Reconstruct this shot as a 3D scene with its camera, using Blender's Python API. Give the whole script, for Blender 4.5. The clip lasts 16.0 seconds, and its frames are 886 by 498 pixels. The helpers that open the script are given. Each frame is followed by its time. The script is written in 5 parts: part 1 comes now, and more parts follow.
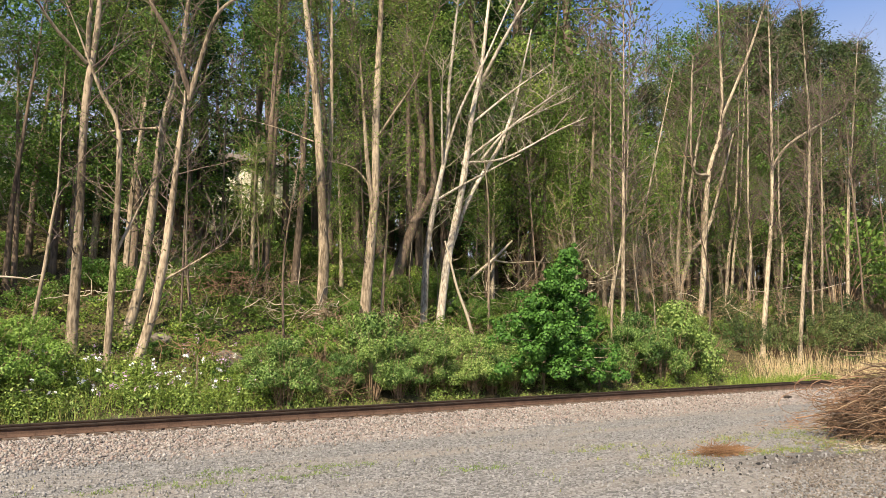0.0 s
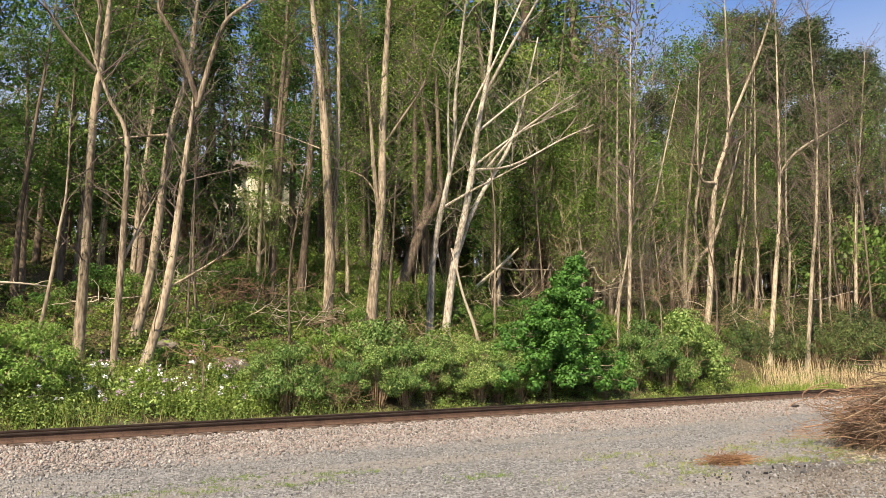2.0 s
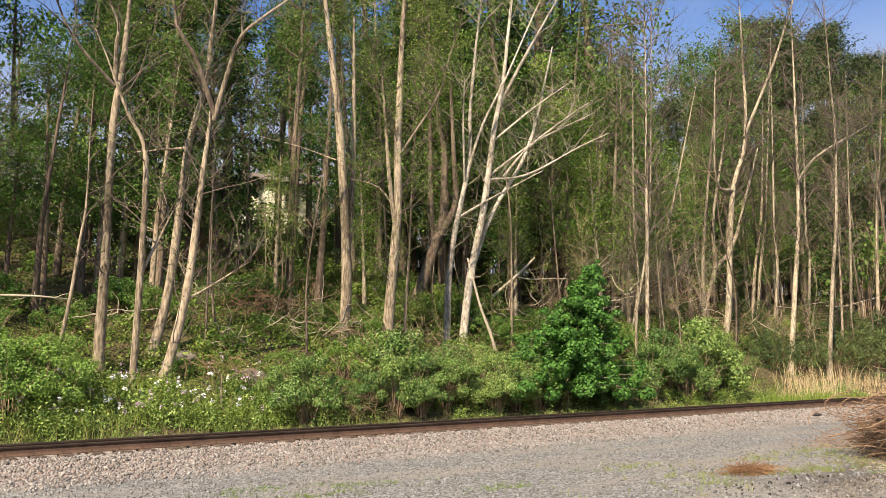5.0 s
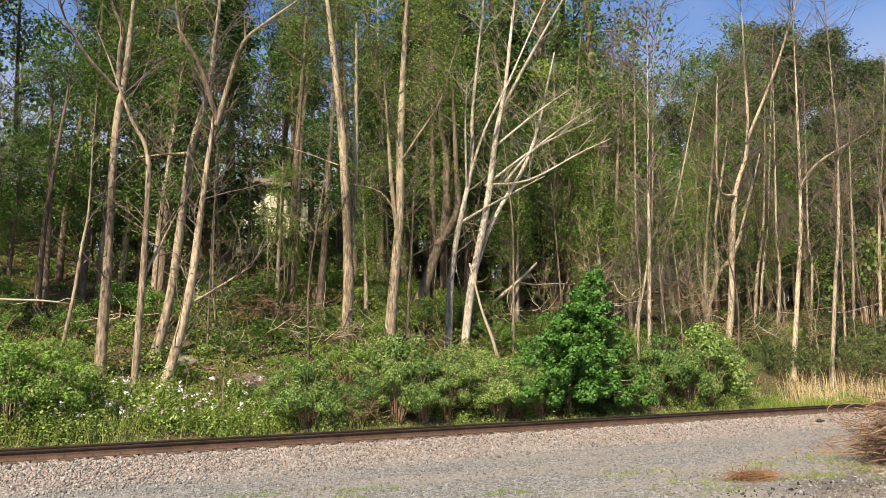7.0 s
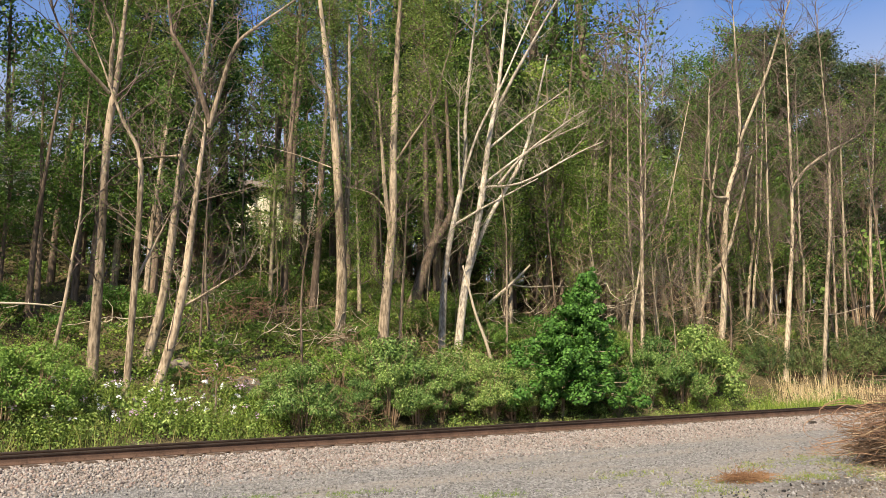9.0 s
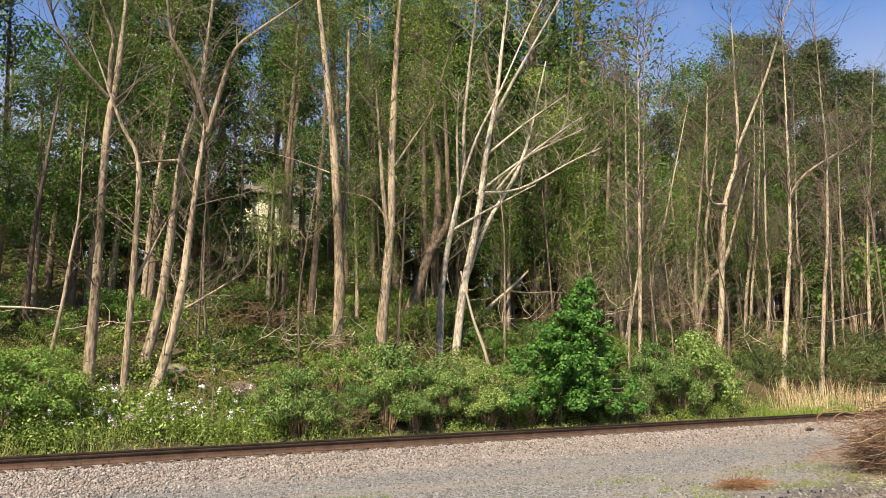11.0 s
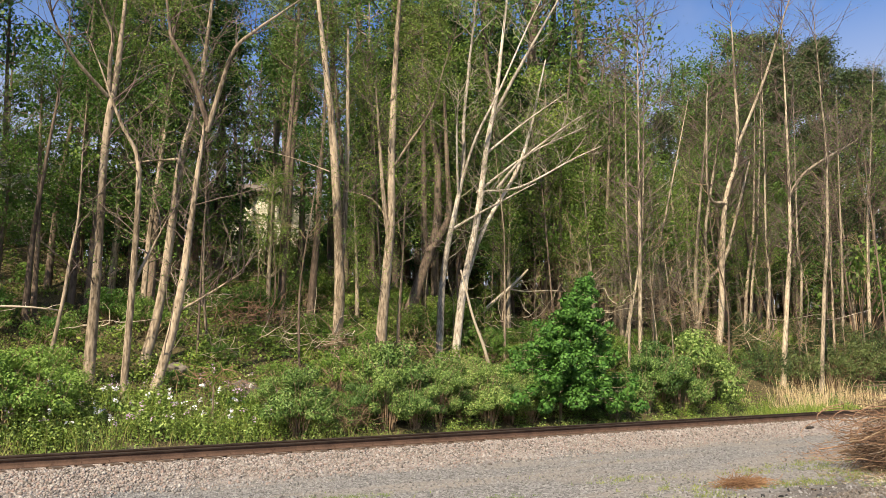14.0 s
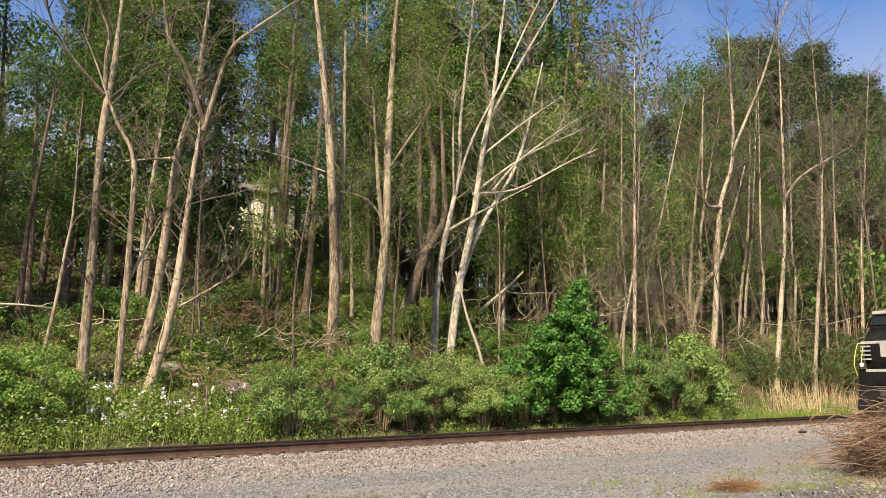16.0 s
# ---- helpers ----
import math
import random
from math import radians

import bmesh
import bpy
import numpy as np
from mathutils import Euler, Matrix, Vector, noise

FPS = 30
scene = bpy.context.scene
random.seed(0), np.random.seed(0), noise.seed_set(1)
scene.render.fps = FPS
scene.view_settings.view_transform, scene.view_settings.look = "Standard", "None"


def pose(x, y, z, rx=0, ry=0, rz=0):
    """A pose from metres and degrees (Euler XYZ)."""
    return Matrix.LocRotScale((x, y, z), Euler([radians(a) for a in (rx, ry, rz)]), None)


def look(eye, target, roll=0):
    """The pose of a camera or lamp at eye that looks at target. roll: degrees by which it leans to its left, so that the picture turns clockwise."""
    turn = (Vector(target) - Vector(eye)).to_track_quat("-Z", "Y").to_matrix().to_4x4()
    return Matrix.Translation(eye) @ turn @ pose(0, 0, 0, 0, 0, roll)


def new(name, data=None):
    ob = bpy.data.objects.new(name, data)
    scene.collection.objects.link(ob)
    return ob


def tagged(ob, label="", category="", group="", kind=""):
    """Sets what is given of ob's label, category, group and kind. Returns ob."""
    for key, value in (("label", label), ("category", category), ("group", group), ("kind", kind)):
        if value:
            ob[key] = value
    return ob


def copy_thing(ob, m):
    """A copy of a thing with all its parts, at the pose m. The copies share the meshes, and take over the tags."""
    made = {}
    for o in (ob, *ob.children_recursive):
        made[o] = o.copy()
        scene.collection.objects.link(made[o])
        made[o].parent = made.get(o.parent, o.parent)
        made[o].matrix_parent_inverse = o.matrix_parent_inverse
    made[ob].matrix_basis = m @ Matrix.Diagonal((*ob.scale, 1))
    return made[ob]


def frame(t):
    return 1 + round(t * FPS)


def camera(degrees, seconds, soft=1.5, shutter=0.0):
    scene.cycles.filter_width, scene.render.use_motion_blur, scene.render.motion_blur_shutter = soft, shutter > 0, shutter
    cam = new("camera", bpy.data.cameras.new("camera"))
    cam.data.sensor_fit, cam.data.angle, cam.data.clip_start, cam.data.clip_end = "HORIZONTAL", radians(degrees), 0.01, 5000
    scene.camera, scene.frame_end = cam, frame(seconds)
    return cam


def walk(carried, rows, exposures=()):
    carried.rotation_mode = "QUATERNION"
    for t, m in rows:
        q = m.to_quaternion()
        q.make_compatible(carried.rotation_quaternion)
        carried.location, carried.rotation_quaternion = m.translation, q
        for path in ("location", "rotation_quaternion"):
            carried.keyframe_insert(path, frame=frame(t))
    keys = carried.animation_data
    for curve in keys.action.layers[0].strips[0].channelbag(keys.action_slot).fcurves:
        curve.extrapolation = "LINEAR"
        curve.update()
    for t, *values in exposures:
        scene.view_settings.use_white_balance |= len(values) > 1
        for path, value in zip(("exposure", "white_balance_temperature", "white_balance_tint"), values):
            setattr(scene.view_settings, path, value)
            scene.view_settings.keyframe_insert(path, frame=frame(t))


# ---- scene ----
# camera held by hand at the edge of the gravel lot
cam = camera(60, 16.0, soft=0.8)
walk(cam, [
    (0.0, pose(0, 0, 1.74, 97.841, 0.693, -35.505)),
    (0.5, pose(0, 0, 1.74, 97.823, 0.719, -35.428)),
    (1.0, pose(0, 0, 1.74, 97.970, 0.937, -35.354)),
    (1.5, pose(0, 0, 1.74, 98.204, 0.855, -35.218)),
    (2.0, pose(0, 0, 1.74, 98.386, 0.471, -35.070)),
    (2.5, pose(0, 0, 1.74, 98.413, 0.074, -34.877)),
    (3.0, pose(0, 0, 1.74, 98.459, -0.032, -34.476)),
    (3.5, pose(0, 0, 1.74, 98.498, 0.322, -34.171)),
    (4.0, pose(0, 0, 1.74, 98.565, 0.755, -33.903)),
    (6.5, pose(0, 0, 1.74, 99.775, 0.722, -33.640)),
    (7.0, pose(0, 0, 1.74, 99.526, 0.679, -33.668)),
    (7.5, pose(0, 0, 1.74, 99.449, 0.760, -33.707)),
    (8.0, pose(0, 0, 1.74, 99.587, 0.810, -33.816)),
    (8.5, pose(0, 0, 1.74, 99.711, 0.844, -33.981)),
    (9.0, pose(0, 0, 1.74, 99.708, 0.832, -34.147)),
    (11.5, pose(0, 0, 1.74, 100.173, 0.593, -34.317)),
    (12.0, pose(0, 0, 1.74, 100.159, 0.607, -34.254)),
    (12.5, pose(0, 0, 1.74, 100.142, 0.632, -34.267)),
    (13.0, pose(0, 0, 1.74, 100.044, 0.688, -34.231)),
    (13.5, pose(0, 0, 1.74, 100.028, 0.696, -34.270)),
    (14.0, pose(0, 0, 1.74, 100.022, 0.705, -34.323)),
    (14.5, pose(0, 0, 1.74, 99.887, 0.667, -34.331)),
    (15.0, pose(0, 0, 1.74, 99.863, 0.369, -34.478)),
    (15.5, pose(0, 0, 1.74, 100.070, 0.171, -34.693)),
    (16.0, pose(0, 0, 1.74, 100.126, 0.242, -34.757)),
], exposures=[(0.0, 1.06, 6700, 12.5), (16.0, 0.97, 6700, 12.5)])

# ---- light ----
SUN_AZ, SUN_EL = math.atan2(-0.84, -0.54), radians(42)
world = bpy.data.worlds.new("world")
scene.world = world
world.use_nodes = True
sky = world.node_tree.nodes.new("ShaderNodeTexSky")
sky.sky_type, sky.sun_disc = "NISHITA", False
sky.air_density, sky.dust_density, sky.ozone_density = 1.0, 0.4, 2.5
sky.sun_elevation, sky.sun_rotation = SUN_EL, SUN_AZ
back = world.node_tree.nodes["Background"]
back.inputs["Strength"].default_value = 0.055
tint = world.node_tree.nodes.new("ShaderNodeMix")
tint.data_type, tint.blend_type = "RGBA", "MULTIPLY"
tint.inputs[0].default_value = 1.0
tint.inputs[7].default_value = (1.1, 1.34, 1.68, 1)
world.node_tree.links.new(sky.outputs[0], tint.inputs[6])
# thin drifting cloud
wisp = world.node_tree.nodes.new("ShaderNodeTexNoise")
wisp.inputs["Scale"].default_value, wisp.inputs["Detail"].default_value = 3.0, 6.0
place = world.node_tree.nodes.new("ShaderNodeTexCoord")
veil = world.node_tree.nodes.new("ShaderNodeMapRange")
veil.inputs["From Min"].default_value, veil.inputs["From Max"].default_value, veil.inputs["To Max"].default_value = 0.5, 0.75, 0.5
cloud = world.node_tree.nodes.new("ShaderNodeMix")
cloud.data_type = "RGBA"
cloud.inputs[7].default_value = (6.0, 6.3, 7.0, 1)
world.node_tree.links.new(place.outputs["Generated"], wisp.inputs["Vector"])
world.node_tree.links.new(wisp.outputs[0], veil.inputs["Value"])
# pale haze towards the horizon
height = world.node_tree.nodes.new("ShaderNodeSeparateXYZ")
world.node_tree.links.new(place.outputs["Generated"], height.inputs[0])
haze = world.node_tree.nodes.new("ShaderNodeMapRange")
haze.inputs["From Min"].default_value, haze.inputs["From Max"].default_value = 0.42, 0.24
haze.inputs["To Max"].default_value = 0.9
world.node_tree.links.new(height.outputs["Z"], haze.inputs["Value"])
thick = world.node_tree.nodes.new("ShaderNodeMath")
thick.operation = "MAXIMUM"
world.node_tree.links.new(veil.outputs[0], thick.inputs[0])
world.node_tree.links.new(haze.outputs[0], thick.inputs[1])
world.node_tree.links.new(thick.outputs[0], cloud.inputs[0])
world.node_tree.links.new(tint.outputs[2], cloud.inputs[6])
world.node_tree.links.new(cloud.outputs[2], back.inputs["Color"])
sun = new("sun", bpy.data.lights.new("sun", "SUN"))
sun.data.energy, sun.data.angle, sun.data.color = 5.0, radians(0.6), (1.0, 0.87, 0.67)
to_sun = Vector((math.sin(SUN_AZ) * math.cos(SUN_EL), math.cos(SUN_AZ) * math.cos(SUN_EL), math.sin(SUN_EL)))
sun.matrix_world = look(to_sun * 60, (0, 0, 0))


# ---- materials ----
def nodes_of(name):
    m = bpy.data.materials.new(name)
    m.use_nodes = True
    nt = m.node_tree
    return m, nt, nt.nodes["Principled BSDF"]


def ramp_node(nt, fac, stops):
    r = nt.nodes.new("ShaderNodeValToRGB")
    while len(r.color_ramp.elements) < len(stops):
        r.color_ramp.elements.new(0.5)
    for e, (p, c) in zip(r.color_ramp.elements, stops):
        e.position, e.color = p, (*c, 1)
    nt.links.new(fac, r.inputs[0])
    return r.outputs[0]


def noise_node(nt, scale, detail=4.0, stretch=None):
    tc = nt.nodes.new("ShaderNodeTexCoord")
    n = nt.nodes.new("ShaderNodeTexNoise")
    n.inputs["Scale"].default_value, n.inputs["Detail"].default_value = scale, detail
    src = tc.outputs["Object"]
    if stretch:
        mp = nt.nodes.new("ShaderNodeMapping")
        mp.inputs["Scale"].default_value = stretch
        nt.links.new(src, mp.inputs[0])
        src = mp.outputs[0]
    nt.links.new(src, n.inputs["Vector"])
    return n.outputs[0]


def surface(name, c1, c2, scale=4.0, rough=0.8, metal=0.0, bump=0.3, fine=40.0, stretch=None, depth=0.02, spec=0.3):
    """A solid surface with stains at one scale and grain at another."""
    m, nt, b = nodes_of(name)
    big, small = noise_node(nt, scale, 4, stretch), noise_node(nt, fine, 3, stretch)
    mix = nt.nodes.new("ShaderNodeMath")
    mix.operation = "MULTIPLY_ADD"
    mix.inputs[1].default_value = 0.45
    nt.links.new(small, mix.inputs[0])
    half = nt.nodes.new("ShaderNodeMath")
    half.operation = "MULTIPLY"
    half.inputs[1].default_value = 0.55
    nt.links.new(big, half.inputs[0])
    nt.links.new(half.outputs[0], mix.inputs[2])
    col = ramp_node(nt, mix.outputs[0], [(0.41, c1), (0.57, c2)] if "bark" in name else [(0.35, c1), (0.62, c2)])
    nt.links.new(vary(nt, col, 0.7, 1.15) if "bark" in name or "twig" in name else col, b.inputs["Base Color"])
    b.inputs["Roughness"].default_value, b.inputs["Metallic"].default_value = rough, metal
    b.inputs["Specular IOR Level"].default_value = spec
    bp = nt.nodes.new("ShaderNodeBump")
    bp.inputs["Strength"].default_value, bp.inputs["Distance"].default_value = bump, depth
    nt.links.new(small, bp.inputs["Height"])
    nt.links.new(bp.outputs[0], b.inputs["Normal"])
    return m


def vary(nt, col, low, high, hue=0.0):
    """Lets each object have its own tone of a colour."""
    info = nt.nodes.new("ShaderNodeObjectInfo")
    hs = nt.nodes.new("ShaderNodeHueSaturation")
    for k, (a, c) in (("Value", (low, high)), ("Hue", (0.5 - hue, 0.5 + hue))):
        r = nt.nodes.new("ShaderNodeMapRange")
        r.inputs["To Min"].default_value, r.inputs["To Max"].default_value = (a, c) if k == "Value" else (c, a)
        nt.links.new(info.outputs["Random"], r.inputs["Value"])
        nt.links.new(r.outputs[0], hs.inputs[k])
    nt.links.new(col, hs.inputs["Color"])
    return hs.outputs[0]


def foliage(name, *stops, through_light=0.24, rough=0.55, spread=0.25):
    """Leaves, each of its own tone, that let some light through."""
    m, nt, b = nodes_of(name)
    g = nt.nodes.new("ShaderNodeNewGeometry")
    k = len(stops)
    col = ramp_node(nt, g.outputs["Random Per Island"], [(i / max(1, k - 1), c) for i, c in enumerate(stops)])
    col = vary(nt, col, 1 - 1.25 * spread, 1 + spread, 0.07 * spread)
    nt.links.new(col, b.inputs["Base Color"])
    b.inputs["Roughness"].default_value = rough
    b.inputs["Specular IOR Level"].default_value = 0.25
    tr = nt.nodes.new("ShaderNodeBsdfTranslucent")
    nt.links.new(col, tr.inputs["Color"])
    mx = nt.nodes.new("ShaderNodeMixShader")
    mx.inputs[0].default_value = through_light
    nt.links.new(b.outputs[0], mx.inputs[1])
    nt.links.new(tr.outputs[0], mx.inputs[2])
    nt.links.new(mx.outputs[0], nt.nodes["Material Output"].inputs["Surface"])
    return m


def pebbles(name, *stops):
    """Loose stones, each of its own tone."""
    m, nt, b = nodes_of(name)
    g = nt.nodes.new("ShaderNodeNewGeometry")
    k = len(stops)
    col = ramp_node(nt, g.outputs["Random Per Island"], [(i / max(1, k - 1), c) for i, c in enumerate(stops)])
    nt.links.new(col, b.inputs["Base Color"])
    b.inputs["Roughness"].default_value = 0.9
    b.inputs["Specular IOR Level"].default_value = 0.2
    return m


def ground_material():
    """Grey gravel lot, pinkish ballast along the track, leaf mould on the hill."""
    m, nt, b = nodes_of("ground_cover")
    L = nt.links.new
    geo = nt.nodes.new("ShaderNodeNewGeometry")
    sep = nt.nodes.new("ShaderNodeSeparateXYZ")
    L(geo.outputs["Position"], sep.inputs[0])
    wob = noise_node(nt, 0.35, 3)
    fine = noise_node(nt, 30, 4)
    edge = nt.nodes.new("ShaderNodeMath")
    edge.operation = "MULTIPLY_ADD"
    edge.inputs[1].default_value = 2.2
    L(wob, edge.inputs[0])
    L(sep.outputs["Y"], edge.inputs[2])

    def step(a, c):
        r = nt.nodes.new("ShaderNodeMapRange")
        r.inputs["From Min"].default_value, r.inputs["From Max"].default_value = a, c
        L(edge.outputs[0], r.inputs["Value"])
        return r.outputs[0]

    vor = nt.nodes.new("ShaderNodeTexVoronoi")
    vor.inputs["Scale"].default_value = 26
    tc = nt.nodes.new("ShaderNodeTexCoord")
    L(tc.outputs["Object"], vor.inputs["Vector"])
    vsep = nt.nodes.new("ShaderNodeSeparateColor")
    L(vor.outputs["Color"], vsep.inputs[0])
    grey = ramp_node(nt, vsep.outputs[0], [(0.0, (0.085, 0.084, 0.078)), (0.5, (0.185, 0.182, 0.172)), (1.0, (0.32, 0.315, 0.30))])
    pink = ramp_node(nt, vsep.outputs[0], [(0.0, (0.13, 0.112, 0.10)), (0.5, (0.27, 0.232, 0.205)), (1.0, (0.40, 0.35, 0.315))])
    sand = ramp_node(nt, fine, [(0.3, (0.20, 0.18, 0.15)), (0.7, (0.31, 0.28, 0.24))])
    soil = ramp_node(nt, fine, [(0.36, (0.03, 0.026, 0.014)), (0.5, (0.075, 0.065, 0.03)), (0.64, (0.15, 0.12, 0.065))])

    def blend(fac, a, c):
        x = nt.nodes.new("ShaderNodeMix")
        x.data_type = "RGBA"
        L(fac, x.inputs[0])
        L(a, x.inputs[6])
        L(c, x.inputs[7])
        return x.outputs[2]

    patch = nt.nodes.new("ShaderNodeMapRange")
    patch.inputs["From Min"].default_value, patch.inputs["From Max"].default_value = 0.46, 0.62
    patch.inputs["To Max"].default_value = 0.75
    L(noise_node(nt, 0.5, 4, (0.45, 1.6, 1)), patch.inputs["Value"])
    lot = blend(patch.outputs[0], grey, sand)
    # dark cinder dirt trodden into the lot
    off = nt.nodes.new("ShaderNodeVectorMath")
    off.operation = "MULTIPLY_ADD"
    off.inputs[1].default_value, off.inputs[2].default_value = (0.42, 0.9, 0), (-4.9, -5.9, 0)
    L(geo.outputs["Position"], off.inputs[0])
    far = nt.nodes.new("ShaderNodeVectorMath")
    far.operation = "LENGTH"
    L(off.outputs[0], far.inputs[0])
    ragged = nt.nodes.new("ShaderNodeMath")
    ragged.operation = "MULTIPLY_ADD"
    ragged.inputs[1].default_value = 1.6
    L(noise_node(nt, 1.6, 5), ragged.inputs[0])
    L(far.outputs["Value"], ragged.inputs[2])
    dirty = nt.nodes.new("ShaderNodeMapRange")
    dirty.inputs["From Min"].default_value, dirty.inputs["From Max"].default_value = 1.75, 1.1
    dirty.inputs["To Max"].default_value = 0.8
    L(ragged.outputs[0], dirty.inputs["Value"])
    dirt = ramp_node(nt, fine, [(0.35, (0.055, 0.05, 0.044)), (0.65, (0.14, 0.125, 0.11))])
    lot = blend(dirty.outputs[0], lot, dirt)
    col = blend(step(14.2, 15.4), lot, pink)
    col = blend(step(20.9, 21.7), col, soil)
    L(col, b.inputs["Base Color"])
    b.inputs["Roughness"].default_value = 0.95
    b.inputs["Specular IOR Level"].default_value = 0.15
    bp = nt.nodes.new("ShaderNodeBump")
    bp.inputs["Strength"].default_value, bp.inputs["Distance"].default_value = 0.8, 0.03
    L(vor.outputs["Distance"], bp.inputs["Height"])
    L(bp.outputs[0], b.inputs["Normal"])
    return m


BARK = surface("bark_tan", (0.11, 0.085, 0.056), (0.40, 0.325, 0.23), 1.1, 0.9, bump=0.6, fine=14, stretch=(1, 1, 0.25), depth=0.03)
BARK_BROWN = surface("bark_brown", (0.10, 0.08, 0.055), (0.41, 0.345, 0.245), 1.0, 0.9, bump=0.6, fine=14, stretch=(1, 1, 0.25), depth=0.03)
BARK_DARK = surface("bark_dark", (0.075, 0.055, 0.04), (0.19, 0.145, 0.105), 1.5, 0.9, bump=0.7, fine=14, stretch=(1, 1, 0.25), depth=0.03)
BARK_PALE = surface("bark_pale", (0.22, 0.185, 0.14), (0.58, 0.52, 0.42), 1.2, 0.85, bump=0.4, fine=16, stretch=(1, 1, 0.3))
DEADWOOD = surface("dead_wood", (0.30, 0.25, 0.18), (0.55, 0.47, 0.35), 2, 0.9, bump=0.4, fine=20, stretch=(1, 1, 0.3))
TWIG = surface("twig_brown", (0.16, 0.11, 0.07), (0.36, 0.26, 0.165), 2, 0.9, bump=0.2)
TWIG_PALE = surface("twig_pale", (0.15, 0.13, 0.095), (0.35, 0.31, 0.24), 2, 0.9, bump=0.2)
TWIG_GREY = surface("twig_grey", (0.07, 0.052, 0.045), (0.19, 0.145, 0.12), 2, 0.9, bump=0.2)
TWIG_DARK = surface("twig_dark", (0.07, 0.045, 0.028), (0.22, 0.145, 0.09), 2, 0.9, bump=0.2)
DEAD_GRASS = surface("dead_grass_rust", (0.12, 0.06, 0.03), (0.30, 0.175, 0.09), 2, 0.9, bump=0.2)
TWIG_RED = surface("twig_red_brown", (0.14, 0.075, 0.045), (0.34, 0.215, 0.135), 2, 0.9, bump=0.2)
LEAF_MAPLE = foliage("leaf_maple", (0.032, 0.09, 0.016), (0.066, 0.175, 0.028), (0.115, 0.255, 0.044), spread=0.02, rough=0.6)
LEAF_SHRUB = foliage("leaf_shrub", (0.045, 0.095, 0.02), (0.12, 0.215, 0.045), (0.28, 0.39, 0.12), spread=0.3)
LEAF_SPRING = foliage("leaf_spring", (0.07, 0.13, 0.025), (0.14, 0.235, 0.04), (0.24, 0.35, 0.075), through_light=0.36)
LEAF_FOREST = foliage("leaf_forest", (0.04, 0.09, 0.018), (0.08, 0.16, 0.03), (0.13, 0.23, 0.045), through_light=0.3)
LEAF_MID = foliage("leaf_mid", (0.045, 0.105, 0.018), (0.095, 0.19, 0.03), (0.16, 0.28, 0.05), through_light=0.3)
# dull olive leaf, darkened further for the part of the bank with less sun
LEAF_SHADED = foliage("leaf_shaded", (0.03, 0.055, 0.016), (0.065, 0.10, 0.03), (0.11, 0.15, 0.05), through_light=0.2)
LEAF_CANOPY = foliage("leaf_canopy", (0.055, 0.095, 0.02), (0.11, 0.17, 0.035), (0.18, 0.25, 0.06), through_light=0.3)
LEAF_LIGHT = foliage("leaf_light", (0.09, 0.18, 0.03), (0.17, 0.29, 0.05), (0.28, 0.41, 0.10), spread=0.05)
LEAF_DARK = foliage("leaf_dark", (0.018, 0.05, 0.016), (0.035, 0.09, 0.028), (0.06, 0.13, 0.04), through_light=0.25)
HERB = foliage("herb_leaf", (0.07, 0.125, 0.02), (0.14, 0.22, 0.035), (0.23, 0.31, 0.06))
NEEDLE_OLIVE = foliage("needle_olive", (0.03, 0.052, 0.018), (0.06, 0.092, 0.03), (0.10, 0.14, 0.05), through_light=0.15)
DRY_LEAF = foliage("dry_leaf", (0.10, 0.07, 0.035), (0.20, 0.14, 0.07), (0.30, 0.22, 0.12), through_light=0.15)
GRASS = foliage("grass_blade", (0.09, 0.15, 0.03), (0.18, 0.24, 0.05), (0.33, 0.31, 0.11), spread=0.05)
REED = foliage("dry_reed", (0.40, 0.31, 0.16), (0.58, 0.46, 0.26), (0.72, 0.60, 0.38), through_light=0.25, spread=0.03)
PETAL_WHITE = foliage("petal_white", (0.75, 0.75, 0.78), (0.85, 0.85, 0.85), spread=0.02)
PETAL_PURPLE = foliage("petal_purple", (0.42, 0.28, 0.42), (0.58, 0.44, 0.56), spread=0.02)
STEEL = surface("rail_rust", (0.06, 0.036, 0.025), (0.13, 0.08, 0.055), 3, 0.75, 0.2, 0.2)
STEEL_HEAD = surface("rail_head_steel", (0.02, 0.015, 0.012), (0.05, 0.038, 0.03), 3, 0.7, 0.0, 0.1, spec=0.12)
TIE_WOOD = surface("tie_wood", (0.06, 0.045, 0.035), (0.15, 0.11, 0.08), 3, 0.9, 0, 0.5, stretch=(4, 0.5, 1))
ROCK = surface("boulder_stone", (0.07, 0.058, 0.045), (0.20, 0.175, 0.14), 2, 0.95, bump=0.8, fine=12, depth=0.05)
BALLAST = pebbles("ballast_stone", (0.08, 0.072, 0.065), (0.16, 0.145, 0.13), (0.27, 0.205, 0.175), (0.22, 0.21, 0.19), (0.28, 0.255, 0.23), (0.37, 0.345, 0.32))
GRAVEL = pebbles("gravel_stone", (0.10, 0.097, 0.09), (0.16, 0.155, 0.148), (0.20, 0.198, 0.19), (0.24, 0.238, 0.23), (0.30, 0.295, 0.285))
PEA = pebbles("pea_stone", (0.06, 0.05, 0.042), (0.13, 0.113, 0.095), (0.18, 0.158, 0.132), (0.24, 0.21, 0.178))
PALE_STONE = pebbles("pale_stone", (0.26, 0.245, 0.22), (0.38, 0.36, 0.33))
BLACK_PAINT = surface("black_paint", (0.004, 0.004, 0.004), (0.013, 0.012, 0.011), 2, 0.6, bump=0.03, spec=0.15)
